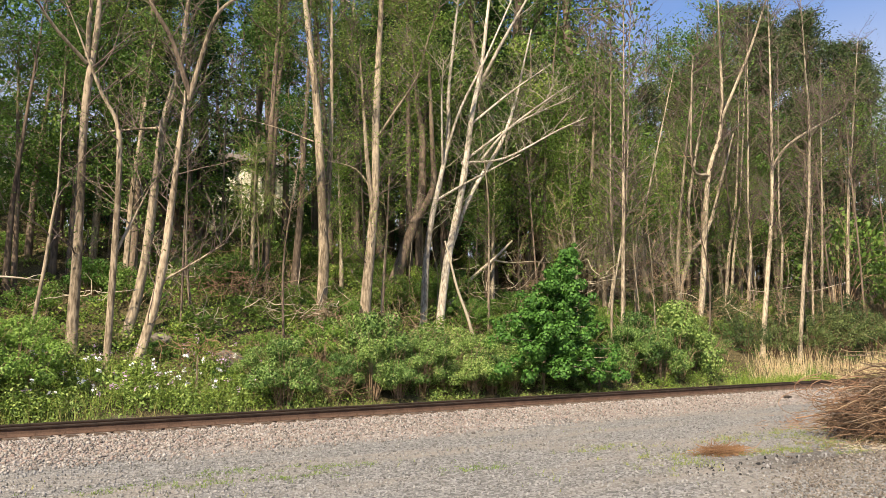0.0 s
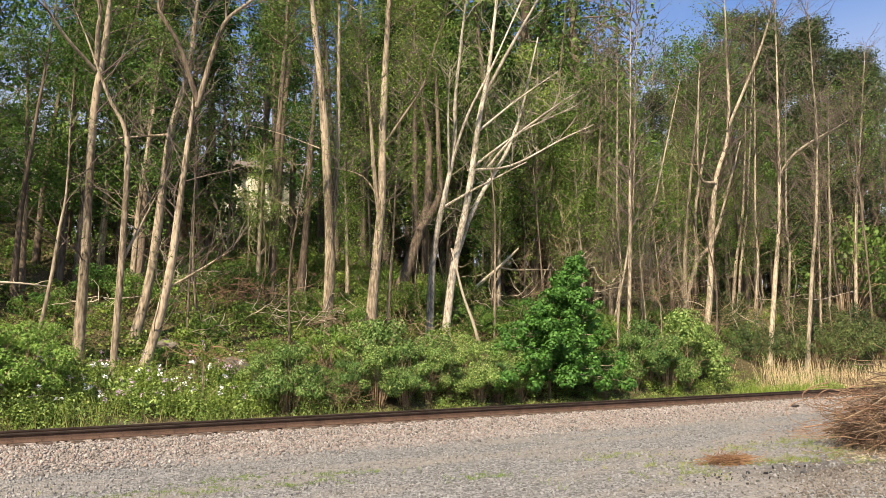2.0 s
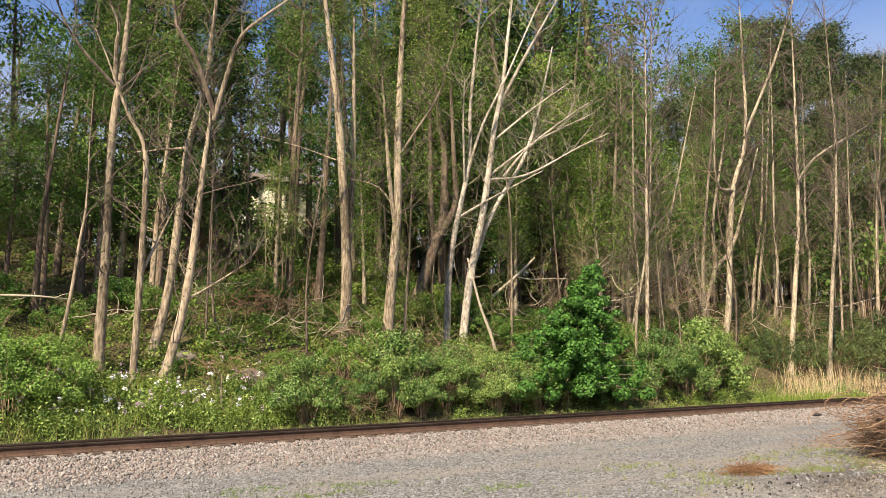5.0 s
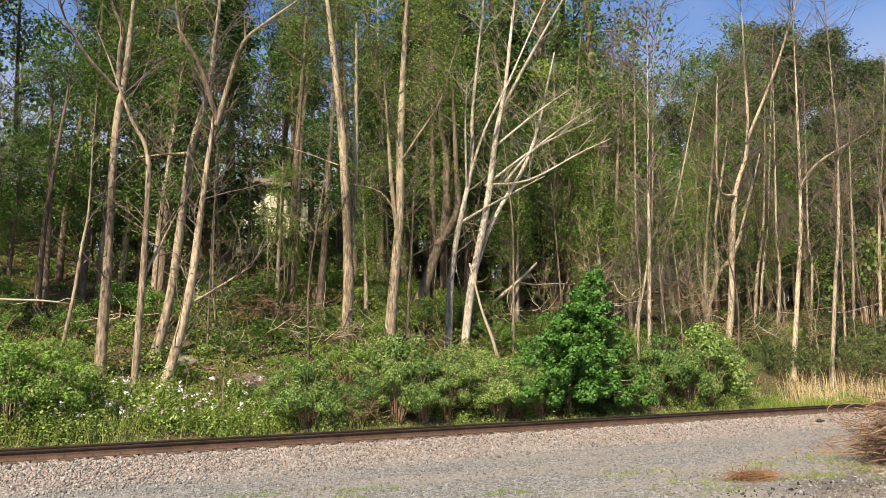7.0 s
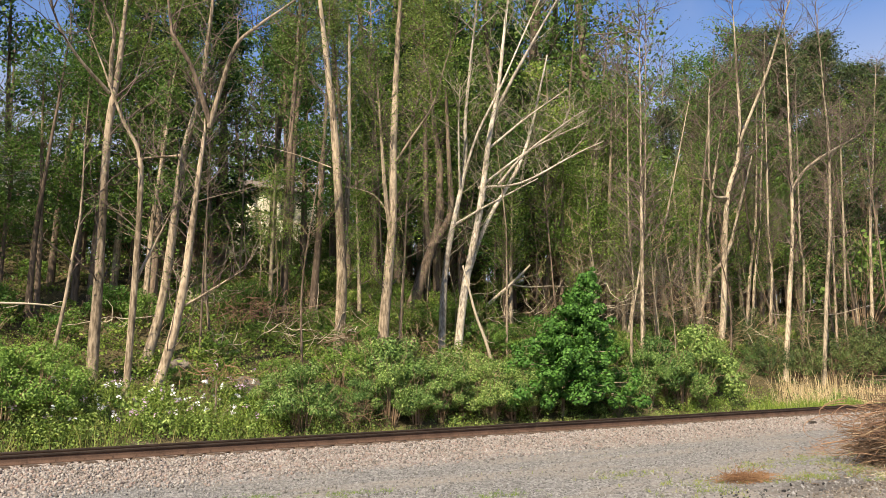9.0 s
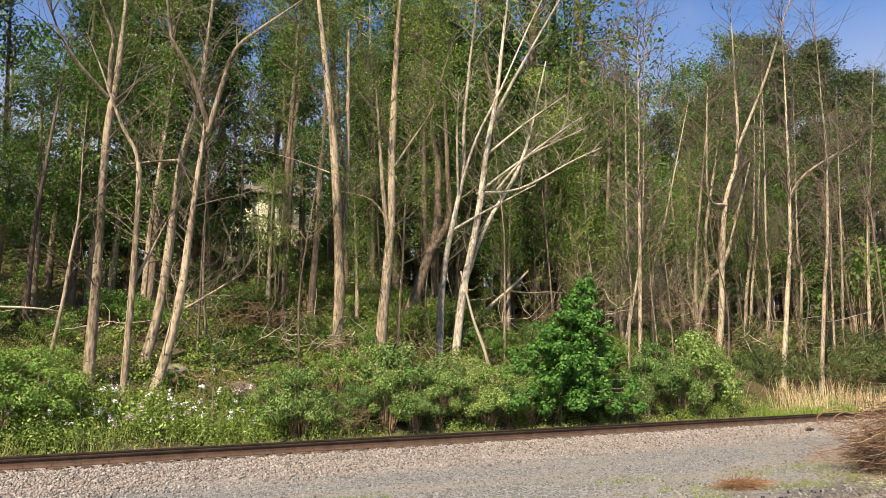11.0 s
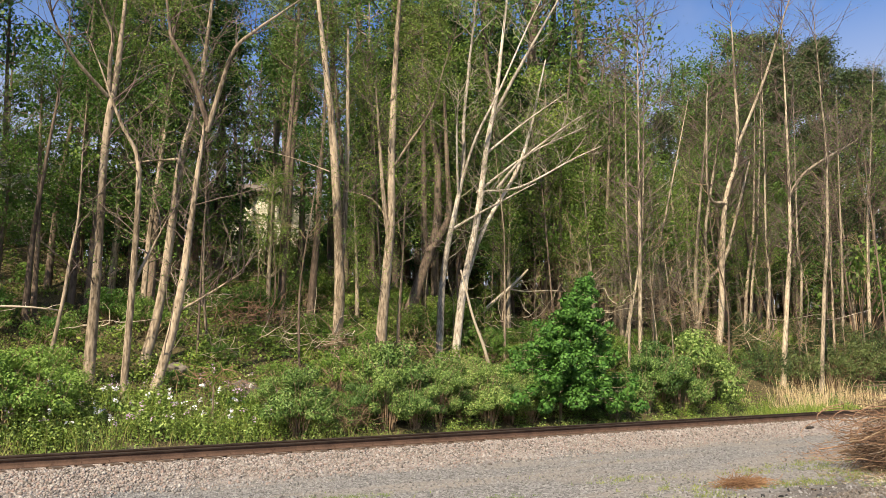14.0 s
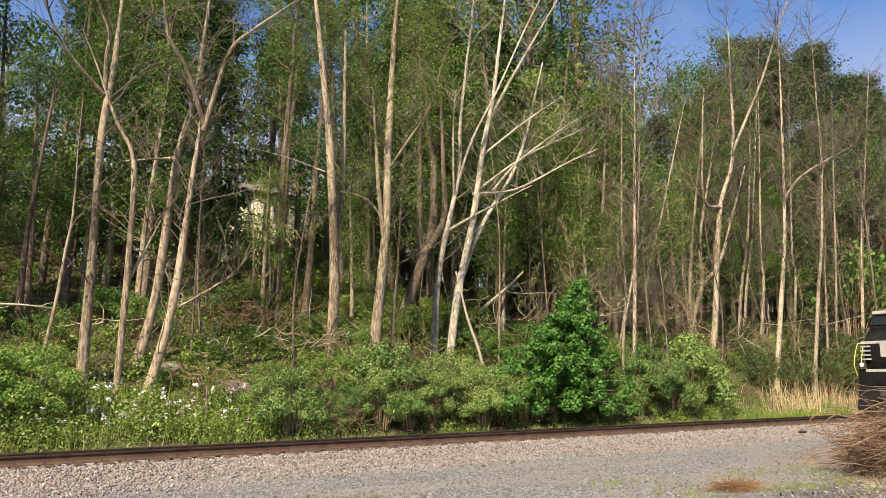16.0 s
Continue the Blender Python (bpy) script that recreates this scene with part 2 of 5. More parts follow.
# white dulled by grime and by shade painted in for the locomotive's front
WHITE_PAINT = surface("white_paint", (0.22, 0.215, 0.20), (0.42, 0.41, 0.39), 2, 0.5, bump=0.03)
YELLOW_PAINT = surface("yellow_paint", (0.55, 0.50, 0.08), (0.70, 0.64, 0.12), 2, 0.5, bump=0.03)
GRIME = surface("grimy_steel", (0.03, 0.026, 0.022), (0.09, 0.075, 0.06), 3, 0.8, 0.2, 0.2)
CREAM = surface("cream_siding", (0.76, 0.71, 0.58), (0.85, 0.81, 0.70), 1, 0.7, bump=0.1)
ROOFING = surface("roof_shingle", (0.13, 0.11, 0.10), (0.24, 0.21, 0.19), 2, 0.9, bump=0.4)
COAL = pebbles("black_cinder", (0.015, 0.015, 0.016), (0.04, 0.04, 0.04), (0.09, 0.088, 0.085))
m_glass, _nt, _b = nodes_of("dark_glass")
_b.inputs["Base Color"].default_value = (0.02, 0.025, 0.03, 1)
_b.inputs["Roughness"].default_value = 0.08
GLASS = m_glass
m_lamp, _nt, _b = nodes_of("lit_lamp")
_b.inputs["Emission Color"].default_value = (1, 0.95, 0.85, 1)
_b.inputs["Emission Strength"].default_value = 3.0
LAMP = m_lamp


# ---- building blocks ----
def mesh_of(name, v, f, mat, smooth=False):
    me = bpy.data.meshes.new(name)
    v = np.asarray(v, dtype=np.float32)
    if isinstance(f, np.ndarray):
        n, k = f.shape
        me.vertices.add(len(v))
        me.vertices.foreach_set("co", v.ravel())
        me.loops.add(n * k)
        me.loops.foreach_set("vertex_index", f.astype(np.int32).ravel())
        me.polygons.add(n)
        me.polygons.foreach_set("loop_start", np.arange(0, n * k, k, dtype=np.int32))
        me.update(calc_edges=True)
        me.validate()
    else:
        me.from_pydata([tuple(map(float, p)) for p in v], [], f)
    me.materials.append(mat)
    if smooth:
        me.polygons.foreach_set("use_smooth", [True] * len(me.polygons))
    return me


def part(name, me, parent, label=""):
    """One mesh object under a thing or a part."""
    ob = new(name, me)
    ob.parent = parent
    return tagged(ob, label)


def thing(name, label, category, group="", kind="", at=None):
    ob = new(name)
    if at:
        ob.location = at
    return tagged(ob, label, category, group, kind)


class Geo:
    """Collects tubes and boxes for one mesh."""

    def __init__(self):
        self.v, self.f, self.n = [], [], 0

    def tube(self, pts, radii, sides=6, cap=True):
        pts = np.asarray(pts, float)
        k = len(pts)
        d = np.gradient(pts, axis=0)
        d /= np.linalg.norm(d, axis=1)[:, None] + 1e-9
        ref = np.array((0.0, 1.0, 0.0)) if abs(d[0][1]) < 0.8 else np.array((1.0, 0, 0))
        a = np.cross(d, ref)
        a /= np.linalg.norm(a, axis=1)[:, None] + 1e-9
        c = np.cross(d, a)
        ang = np.arange(sides) * 2 * math.pi / sides
        ring = (a[:, None, :] * np.cos(ang)[None, :, None] + c[:, None, :] * np.sin(ang)[None, :, None])
        v = pts[:, None, :] + ring * np.asarray(radii, float)[:, None, None]
        self.v.append(v.reshape(-1, 3))
        i, j = np.meshgrid(np.arange(k - 1), np.arange(sides), indexing="ij")
        j2 = (j + 1) % sides
        q = np.stack([i * sides + j, i * sides + j2, (i + 1) * sides + j2, (i + 1) * sides + j], -1).reshape(-1, 4) + self.n
        self.f.append(q)
        self.n += k * sides

    def mesh(self, name, mat, smooth=True):
        return mesh_of(name, np.concatenate(self.v), np.concatenate(self.f), mat, smooth)


def box_bm(bm, x0, x1, y0, y1, z0, z1, bevel=0.0):
    got = bmesh.ops.create_cube(bm, size=1)["verts"]
    bmesh.ops.transform(bm, matrix=Matrix.Translation(((x0 + x1) / 2, (y0 + y1) / 2, (z0 + z1) / 2)) @ Matrix.Diagonal((x1 - x0, y1 - y0, z1 - z0, 1)), verts=got)
    if bevel:
        es = list({e for w in got for e in w.link_edges})
        bmesh.ops.bevel(bm, geom=es, offset=bevel, segments=2, affect="EDGES")


def bm_mesh(name, bm, mat):
    me = bpy.data.meshes.new(name)
    bm.to_mesh(me)
    bm.free()
    me.materials.append(mat)
    return me


def box_mesh(name, mat, dims, bevel=0.0):
    bm = bmesh.new()
    box_bm(bm, *dims, bevel)
    return bm_mesh(name, bm, mat)


RNG = np.random.default_rng(7)


def leaf_mesh(name, centres, size, mat, up=0.5, ratio=0.65, out=None, facing=1.1):
    """Small pointed leaves at the given places, turned at random, tilted to the light."""
    n = len(centres)
    c = np.asarray(centres, float)
    nrm = RNG.normal(size=(n, 3))
    nrm /= np.linalg.norm(nrm, axis=1)[:, None]
    if out is None:
        nrm[:, 2] = np.abs(nrm[:, 2]) + up
    else:
        nrm = nrm * 0.75 + out * facing
        nrm[:, 2] += up * 0.6
    nrm /= np.linalg.norm(nrm, axis=1)[:, None]
    a = np.cross(nrm, RNG.normal(size=(n, 3)))
    a /= np.linalg.norm(a, axis=1)[:, None] + 1e-9
    b = np.cross(nrm, a)
    s = (size * RNG.uniform(0.6, 1.35, n))[:, None]
    fold = nrm * s * 0.12
    v = np.stack([c - a * s * 0.55, c + b * s * ratio * 0.5 + fold, c + a * s * 0.6, c - b * s * ratio * 0.5 + fold], 1).reshape(-1, 3)
    return mesh_of(name, v, np.arange(4 * n).reshape(n, 4), mat)


def smooth_path(pts, steps=4):
    """A rounded path through the given places."""
    p = np.asarray(pts, float)
    p = np.vstack([2 * p[0] - p[1], p, 2 * p[-1] - p[-2]])
    out = []
    for i in range(1, len(p) - 2):
        for s in range(steps):
            t = s / steps
            out.append(0.5 * (2 * p[i] + (p[i + 1] - p[i - 1]) * t + (2 * p[i - 1] - 5 * p[i] + 4 * p[i + 1] - p[i + 2]) * t * t + (3 * p[i] - p[i - 1] - 3 * p[i + 1] + p[i + 2]) * t ** 3))
    out.append(p[-2])
    return np.array(out)


# ---- the ground ----
def ground_z(x, y):
    """Gravel lot, ballast bed, ditch and wooded hill."""
    x, y = np.broadcast_arrays(np.asarray(x, float), np.asarray(y, float))
    z = np.interp(y, [-400, 13.6, 15.7, 16.5, 16.68, 16.95, 17.1, 19.4, 20.6, 41, 60, 120, 400], [0.1, 0.1, 0.262, 0.252, 0.185, 0.185, 0.25, 0.235, 0.1, 8.26, 9.6, 11, 12])
    rough = np.clip((y - 20.6) / 4, 0, 1)
    return z + rough * (0.22 * np.sin(x * 0.55 + y * 0.3) + 0.16 * np.sin(x * 1.3 - y * 0.9 + 1)) + 0.012 * np.sin(x * 1.7) * np.sin(y * 1.3) * (y < 14)


def gz(x, y):
    return float(ground_z(x, y))


def make_ground():
    xs = np.concatenate([np.linspace(-900, -30, 12), np.linspace(-25, 90, 174), np.linspace(100, 1200, 14)])
    ys = np.concatenate([np.linspace(-900, -12, 12), np.linspace(-10, 16, 53), (16.45, 16.5, 16.68, 16.81, 16.95, 17.1), np.linspace(17.5, 62, 90), np.linspace(70, 1200, 14)])
    X, Y = np.meshgrid(xs, ys, indexing="ij")
    v = np.stack([X, Y, ground_z(X, Y)], -1).reshape(-1, 3)
    ny = len(ys)
    i, j = np.meshgrid(np.arange(len(xs) - 1), np.arange(ny - 1), indexing="ij")
    q = np.stack([i * ny + j, (i + 1) * ny + j, (i + 1) * ny + j + 1, i * ny + j + 1], -1).reshape(-1, 4)
    tagged(new("ground", mesh_of("ground", v, q, ground_material(), True)), "gravel lot and ballast bed below a wooded bank", "ground", kind="structure")


make_ground()


def stones(name, label, mat, n, xr, yr, size, density=None):
    """Crushed stones, uneven little blocks, strewn over the ground."""
    x, y = RNG.uniform(*xr, n), RNG.uniform(*yr, n)
    if density is not None:
        keep = RNG.uniform(0, 1, n) < density(x, y)
        x, y = x[keep], y[keep]
    n = len(x)
    base = np.array([(-1, -1, -1), (1, -1, -1), (1, 1, -1), (-1, 1, -1), (-1, -1, 1), (1, -1, 1), (1, 1, 1), (-1, 1, 1)], float)
    s = size * np.clip(RNG.lognormal(0, 0.3, n), 0.5, 1.7)
    v = base[None] * RNG.uniform(0.3, 1.0, (n, 8, 3)) * RNG.uniform(0.5, 1.0, (n, 1, 3)) * (s / 2)[:, None, None]
    axes = np.linalg.qr(RNG.normal(size=(n, 3, 3)))[0]
    v = np.einsum("nij,nkj->nki", axes, v)
    v += np.stack([x, y, ground_z(x, y) + s * 0.18], -1)[:, None, :]
    f0 = np.array([(0, 3, 2, 1), (4, 5, 6, 7), (0, 1, 5, 4), (1, 2, 6, 5), (2, 3, 7, 6), (3, 0, 4, 7)])
    f = (f0[None] + (np.arange(n) * 8)[:, None, None]).reshape(-1, 4)
    tagged(new(name, mesh_of(name, v.reshape(-1, 3), f, mat)), label, "gravel", kind="stuff")


stones("ballast", "pinkish grey crushed ballast beside the rails", BALLAST, 80000, (-3, 42), (12.8, 16.8), 0.05, lambda x, y: np.clip((y - 12.6) / 2.6, 0, 1) ** 1.3 * np.clip(1.25 - x / 34, 0.22, 1))
stones("ballast", "pinkish grey crushed ballast between the rails", BALLAST, 5000, (-3, 30), (16.9, 19.6), 0.06)
stones("gravel", "loose grey gravel on the packed lot", GRAVEL, 30000, (0, 24), (4, 14.2), 0.036, lambda x, y: np.clip(1.25 - (x + y) / 32, 0.15, 1))
stones("pea_gravel", "coarse tan gravel spread near the brush pile", PEA, 9000, (7.5, 14), (3.2, 6.4), 0.03, lambda x, y: np.clip((x * 0.58 - (y - 3.2) - 2.6) / 0.8, 0, 1))


# ---- the track ----
def make_track():
    track = thing("railway_track", "rust-brown steel rails on weathered wooden ties", "railway track", kind="structure")
    half = [(-0.075, 0), (-0.075, 0.012), (-0.02, 0.035), (-0.011, 0.06), (-0.011, 0.12), (-0.02, 0.142), (-0.036, 0.15)]
    foot = half + [(-p, q) for p, q in reversed(half)]
    head = [(-0.036, 0.15), (-0.038, 0.175), (-0.028, 0.186), (0.028, 0.186), (0.038, 0.175), (0.036, 0.15)]

    def bar(name, prof, y, z, mat):
        n = len(prof)
        v = [(x, y + p, z + q) for x in (-300, 500) for p, q in prof]
        f = [(i, (i + 1) % n, n + (i + 1) % n, n + i) for i in range(n)]
        return mesh_of(name, v, f, mat)

    for y, top in ((16.8, 0.475), (18.3, 0.425)):
        rail = part("rail", bar("rail", foot, y, top - 0.186, STEEL), track, "rusty steel rail")
        part("railhead", bar("railhead", head, y, top - 0.185, STEEL_HEAD), rail, "worn dark steel railhead")
    tie = box_mesh("tie", TIE_WOOD, (-0.115, 0.115, -1.32, 1.32, -0.17, 0.0), 0.012)
    plate = box_mesh("tie_plate", STEEL, (-0.09, 0.09, -0.17, 0.17, 0.0, 0.02), 0.004)
    spike = box_mesh("spike", STEEL, (-0.012, 0.012, -0.012, 0.012, 0.0, 0.05), 0.003)
    for i in range(130):
        x = -6 + i * 0.495 + random.uniform(-0.03, 0.03)
        t = part("tie", tie, track)
        t.matrix_basis = pose(x, 17.55, 0.25 + 0.02, -1.9, 0, random.uniform(-1, 1))
        p = part("tie_plate", plate, t)
        p.location = (0, -0.75, 0)
        for sx, sy in ((-0.05, -0.1), (0.05, 0.1)):
            part("spike", spike, p).location = (sx, sy, 0.01)


make_track()


# ---- trees ----
def branch(g, start, direction, length, r, sides=4, lift=0.35, steps=5, wander=0.16):
    """A crooked tapering branch; returns its points."""
    d = np.asarray(direction, float)
    d /= np.linalg.norm(d)
    p, pts = np.asarray(start, float), [np.asarray(start, float)]
    for _ in range(steps):
        d = d + RNG.normal(0, wander, 3) + np.array((0, 0, lift / steps))
        d /= np.linalg.norm(d)
        p = p + d * length / steps
        pts.append(p)
    pts = np.array(pts)
    g.tube(pts, np.linspace(r, max(0.004, r * 0.3), len(pts)), sides)
    return pts


def sprays(g, path, count, low, reach, r, fine_r=0.009):
    """Side branches with finer twigs along a path; returns places for leaves."""
    ends = []
    for _ in range(count):
        t = RNG.uniform(low, 1.0)
        f = min(t, 0.995) * (len(path) - 1)
        q = path[int(f)] + (path[int(f) + 1] - path[int(f)]) * (f - int(f))
        az = RNG.uniform(0, 2 * math.pi)
        pts = branch(g, q, (math.cos(az), math.sin(az), RNG.uniform(0.25, 1.7)), reach * RNG.uniform(0.35, 1.35) * (1.15 - 0.4 * t), r * RNG.uniform(0.6, 1.2), 4)
        for _ in range(4):
            q2 = pts[RNG.integers(2, len(pts))]
            az2 = az + RNG.normal(0, 0.9)
            fine = branch(g, q2, (math.cos(az2), math.sin(az2), RNG.uniform(0.1, 1.2)), reach * RNG.uniform(0.25, 0.6), fine_r, 3, steps=4)
            ends.extend(fine[2:])
    return ends


def spine(bends, steps=4):
    return smooth_path([(0, 0, -0.3), (0, 0, 0)] + [(dx, -0.03 * dz, dz) for dx, dz in bends], steps)


def grow(kind, label, x, y, r, bends, limbs, twigs, leaves, bark, leaf, reach=2.2, shaded_limb=False):
    root = thing(kind, label, "tree", "trees on the bank", at=(x, y, gz(x, y)))
    path = spine(bends)
    taper = np.linspace(1, 0.0, len(path)) ** 0.75 * 0.96 + 0.04
    taper[:5] += np.array((0.75, 0.6, 0.32, 0.15, 0.06))[:len(taper[:5])]
    g = Geo()
    wob = np.cumsum(RNG.normal(0, r * 0.10, path.shape), axis=0) * np.array((1, 1, 0))
    path = path + wob * np.linspace(0, 1, len(path))[:, None]
    g.tube(path, r * taper * RNG.uniform(0.94, 1.06, len(path)), 9)
    part("trunk", g.mesh("trunk", bark), root)
    ends = []
    paths = [path]
    for k, (lr, lb) in enumerate(limbs):
        lp = smooth_path([(dx, -0.03 * dz, dz) for dx, dz in lb], 4)
        lp[:, 1] += np.linspace(0, RNG.normal(0, 1.2), len(lp))
        g = Geo()
        g.tube(lp, np.linspace(lr, lr * 0.3, len(lp)), 6)
        # the first limb's shade is put in by giving it darker bark
        part("limb", g.mesh("limb", BARK_DARK if shaded_limb and k == 0 else bark), root)
        paths.append(lp)
    if twigs:
        g = Geo()
        for k, p in enumerate(paths):
            ends += sprays(g, p, int(twigs * (1.0 if x < 26 else 1.3)) // (1 if k == 0 else 3), (0.3 if x < 26 else 0.45) if k == 0 else 0.35, reach if x < 26 else reach * 1.15, 0.022 if x < 26 else 0.028, 0.009 if x < 26 else 0.013)
        tagged(part("twigwork", g.mesh("twigwork", TWIG_PALE if bark is BARK_PALE else TWIG_GREY, False), root), kind="stuff")
    if leaves and ends:
        e = np.array(ends)
        n, size, loose = (leaves * 7, 0.10, 0.2) if leaf is LEAF_FOREST else (leaves * (4 if x < 12 else 6 if x < 35 else 2), 0.068, 0.2)
        w = e[RNG.integers(0, len(e), n)] + RNG.normal(0, loose, (n, 3))
        tagged(part("foliage", leaf_mesh("foliage", w, size, leaf), root), kind="stuff")
    return root


def tall_tree(x, y, r, bends, limbs=(), twigs=20, leaves=200, dark=False, shaded_limb=False):
    # shade up the bank is put in as darker bark and leaves
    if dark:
        return grow("tall_tree", "tree standing up the bank, its shade put into darker bark", x, y, r, bends, limbs, twigs, leaves, BARK_DARK, LEAF_FOREST)
    return grow("tall_tree", "tall tan-barked tree with thin spring leaves", x, y, r if x < 26 else r * 0.85, bends, limbs, twigs, leaves, BARK if x < 26 else BARK_BROWN, LEAF_SPRING, shaded_limb=shaded_limb)


def birch(x, y, r, bends, limbs=(), twigs=20, leaves=200):
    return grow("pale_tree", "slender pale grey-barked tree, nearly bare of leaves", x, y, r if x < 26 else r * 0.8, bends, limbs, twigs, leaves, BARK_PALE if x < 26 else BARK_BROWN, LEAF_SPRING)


def sapling(x, y, r, bends, limbs=()):
    return grow("sapling", "thin bare sapling among the undergrowth", x, y, r, bends, limbs, 10, 40, BARK, LEAF_SPRING, 1.0)


def dead_pole(x, y, r, bends):
    root = thing("dead_pole", "broken bleached dead trunk leaning on the bank", "dead tree", at=(x, y, gz(x, y)))
    p = spine(bends)
    g = Geo()
    g.tube(p, np.linspace(r, r * 0.45, len(p)) * 0.8, 7)
    part("trunk", g.mesh("trunk", DEADWOOD), root)
    for _ in range(4):
        g = Geo()
        branch(g, p[RNG.integers(6, len(p))], RNG.normal(0, 1, 3), 0.5, 0.018)
        part("stub", g.mesh("stub", DEADWOOD), root)
    return root


sapling(3.18, 25.04, 0.074, ((0.27, 2.01), (0.40, 3.53), (0.53, 4.75), (0.54, 6.50), (0.56, 8.50)))
tall_tree(4.41, 25.43, 0.197, ((0.02, 3.14), (-0.02, 7.27), (0.22, 10.14), (0.35, 12.11), (0.62, 16.11)), limbs=((0.069, ((-0.03, 8.95), (-0.96, 9.68), (-1.65, 10.45), (-2.11, 11.44))), (0.077, ((-0.01, 9.14), (-0.04, 10.27), (-0.00, 11.05), (-0.35, 11.92), (-1.08, 13.78))),), twigs=26, leaves=500)
tall_tree(5.22, 24.55, 0.13, ((0.05, 3.09), (0.04, 6.26), (-0.09, 7.51), (-0.58, 8.33), (-1.01, 9.33), (-1.81, 11.17)), limbs=((0.059, ((0.07, 3.44), (0.39, 4.16), (0.73, 4.90), (1.14, 5.82))),), twigs=14, leaves=150)
tall_tree(6.45, 27.34, 0.21, ((0.44, 2.38), (0.79, 7.08), (1.37, 9.73), (1.66, 13.11), (2.00, 17.10)), limbs=((0.058, ((0.78, 7.24), (0.18, 7.29), (-0.68, 7.25))), (0.058, ((0.87, 7.51), (1.01, 8.80), (0.47, 9.44), (-0.22, 9.40))),), twigs=26, leaves=500)
tall_tree(6.08, 24.51, 0.208, ((0.55, 2.47), (0.87, 5.01), (1.14, 7.85), (1.24, 8.93)), limbs=((0.098, ((1.25, 8.83), (0.61, 10.64), (0.01, 11.66), (-0.10, 12.41), (-0.68, 16.37))), (0.088, ((1.22, 8.63), (1.56, 10.26), (1.90, 11.54), (2.56, 12.32), (3.30, 13.03), (4.74, 14.42))), (0.043, ((0.63, 2.74), (1.23, 3.13), (2.13, 3.77), (2.53, 4.06))),), twigs=26, leaves=400, shaded_limb=True)
sapling(8.97, 28.66, 0.074, ((-0.27, 2.10), (-0.30, 3.82), (-0.36, 6.81)))
tall_tree(13.40, 26.90, 0.262, ((0.05, 3.10), (-0.37, 8.50), (-0.68, 10.78), (-1.14, 14.24), (-1.67, 18.20)), limbs=((0.164, ((0.06, 3.55), (0.31, 4.92), (0.55, 7.71), (0.64, 11.05), (0.72, 14.05))), (0.024, ((-0.47, 7.33), (-1.34, 8.23), (-2.31, 8.97))),), twigs=30, leaves=900)
tall_tree(14.31, 25.21, 0.276, ((0.16, 2.57), (0.41, 5.63), (0.48, 10.15), (0.74, 14.94), (1.01, 19.93)), limbs=((0.117, ((0.37, 5.18), (0.14, 7.15), (0.01, 9.38), (-0.11, 11.37))), (0.042, ((0.44, 5.85), (-0.15, 6.89), (-1.14, 7.20))), (0.053, ((0.48, 8.09), (0.89, 9.07), (1.48, 10.33), (1.61, 11.78), (1.69, 12.78))),), twigs=30, leaves=900)
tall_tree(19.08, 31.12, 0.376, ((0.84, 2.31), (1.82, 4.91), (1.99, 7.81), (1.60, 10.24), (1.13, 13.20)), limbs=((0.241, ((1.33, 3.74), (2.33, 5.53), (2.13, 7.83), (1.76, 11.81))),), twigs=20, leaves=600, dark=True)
birch(18.68, 27.60, 0.184, ((0.14, 2.99), (0.47, 5.02), (1.22, 8.21), (1.33, 10.89), (1.76, 14.83), (2.21, 18.81)), limbs=((0.061, ((0.66, 5.67), (1.85, 6.45), (3.51, 7.44), (4.36, 7.96))), (0.074, ((1.09, 7.67), (1.55, 9.85), (2.55, 12.22), (3.78, 15.33), (4.52, 17.19))), (0.061, ((0.97, 7.13), (0.66, 9.44), (0.44, 10.73), (0.27, 11.71))),), twigs=28, leaves=500)
birch(19.34, 27.35, 0.222, ((0.43, 3.12), (1.17, 6.24), (1.74, 9.76), (2.37, 12.61), (2.82, 16.12), (3.34, 20.08)), limbs=((0.123, ((0.56, 3.37), (1.74, 5.91), (3.69, 8.69), (4.80, 11.11), (5.51, 13.26), (6.14, 15.16))), (0.099, ((2.02, 10.89), (3.24, 13.36), (4.91, 16.37), (6.37, 18.99))), (0.062, ((1.17, 7.41), (3.33, 7.82), (6.24, 9.48), (7.81, 10.30))), (0.062, ((1.40, 7.57), (4.06, 9.58), (7.45, 11.43))), (0.062, ((1.61, 9.20), (4.09, 11.26), (6.73, 13.22))), (0.074, ((2.32, 7.69), (3.53, 9.22), (5.72, 10.98), (6.50, 11.61))),), twigs=40, leaves=550)
dead_pole(19.62, 25.10, 0.105, ((-0.42, 1.41), (-0.99, 2.66), (-1.33, 3.68), (-1.64, 4.63)))
dead_pole(21.49, 29.71, 0.148, ((1.29, 1.23), (2.90, 2.42), (4.07, 3.40)))
sapling(21.32, 26.44, 0.062, ((0.04, 3.47), (0.01, 6.00), (-0.22, 7.78), (-0.62, 10.75)))
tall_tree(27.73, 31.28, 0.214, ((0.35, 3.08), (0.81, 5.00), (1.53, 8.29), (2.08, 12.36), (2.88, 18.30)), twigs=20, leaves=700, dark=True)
birch(30.03, 29.66, 0.199, ((0.03, 5.52), (0.46, 10.02), (1.09, 13.75), (1.93, 18.68)), twigs=40, leaves=250)
birch(29.52, 27.21, 0.116, ((0.77, 3.18), (0.60, 6.70), (0.80, 12.84), (0.97, 17.84)), twigs=30, leaves=120)
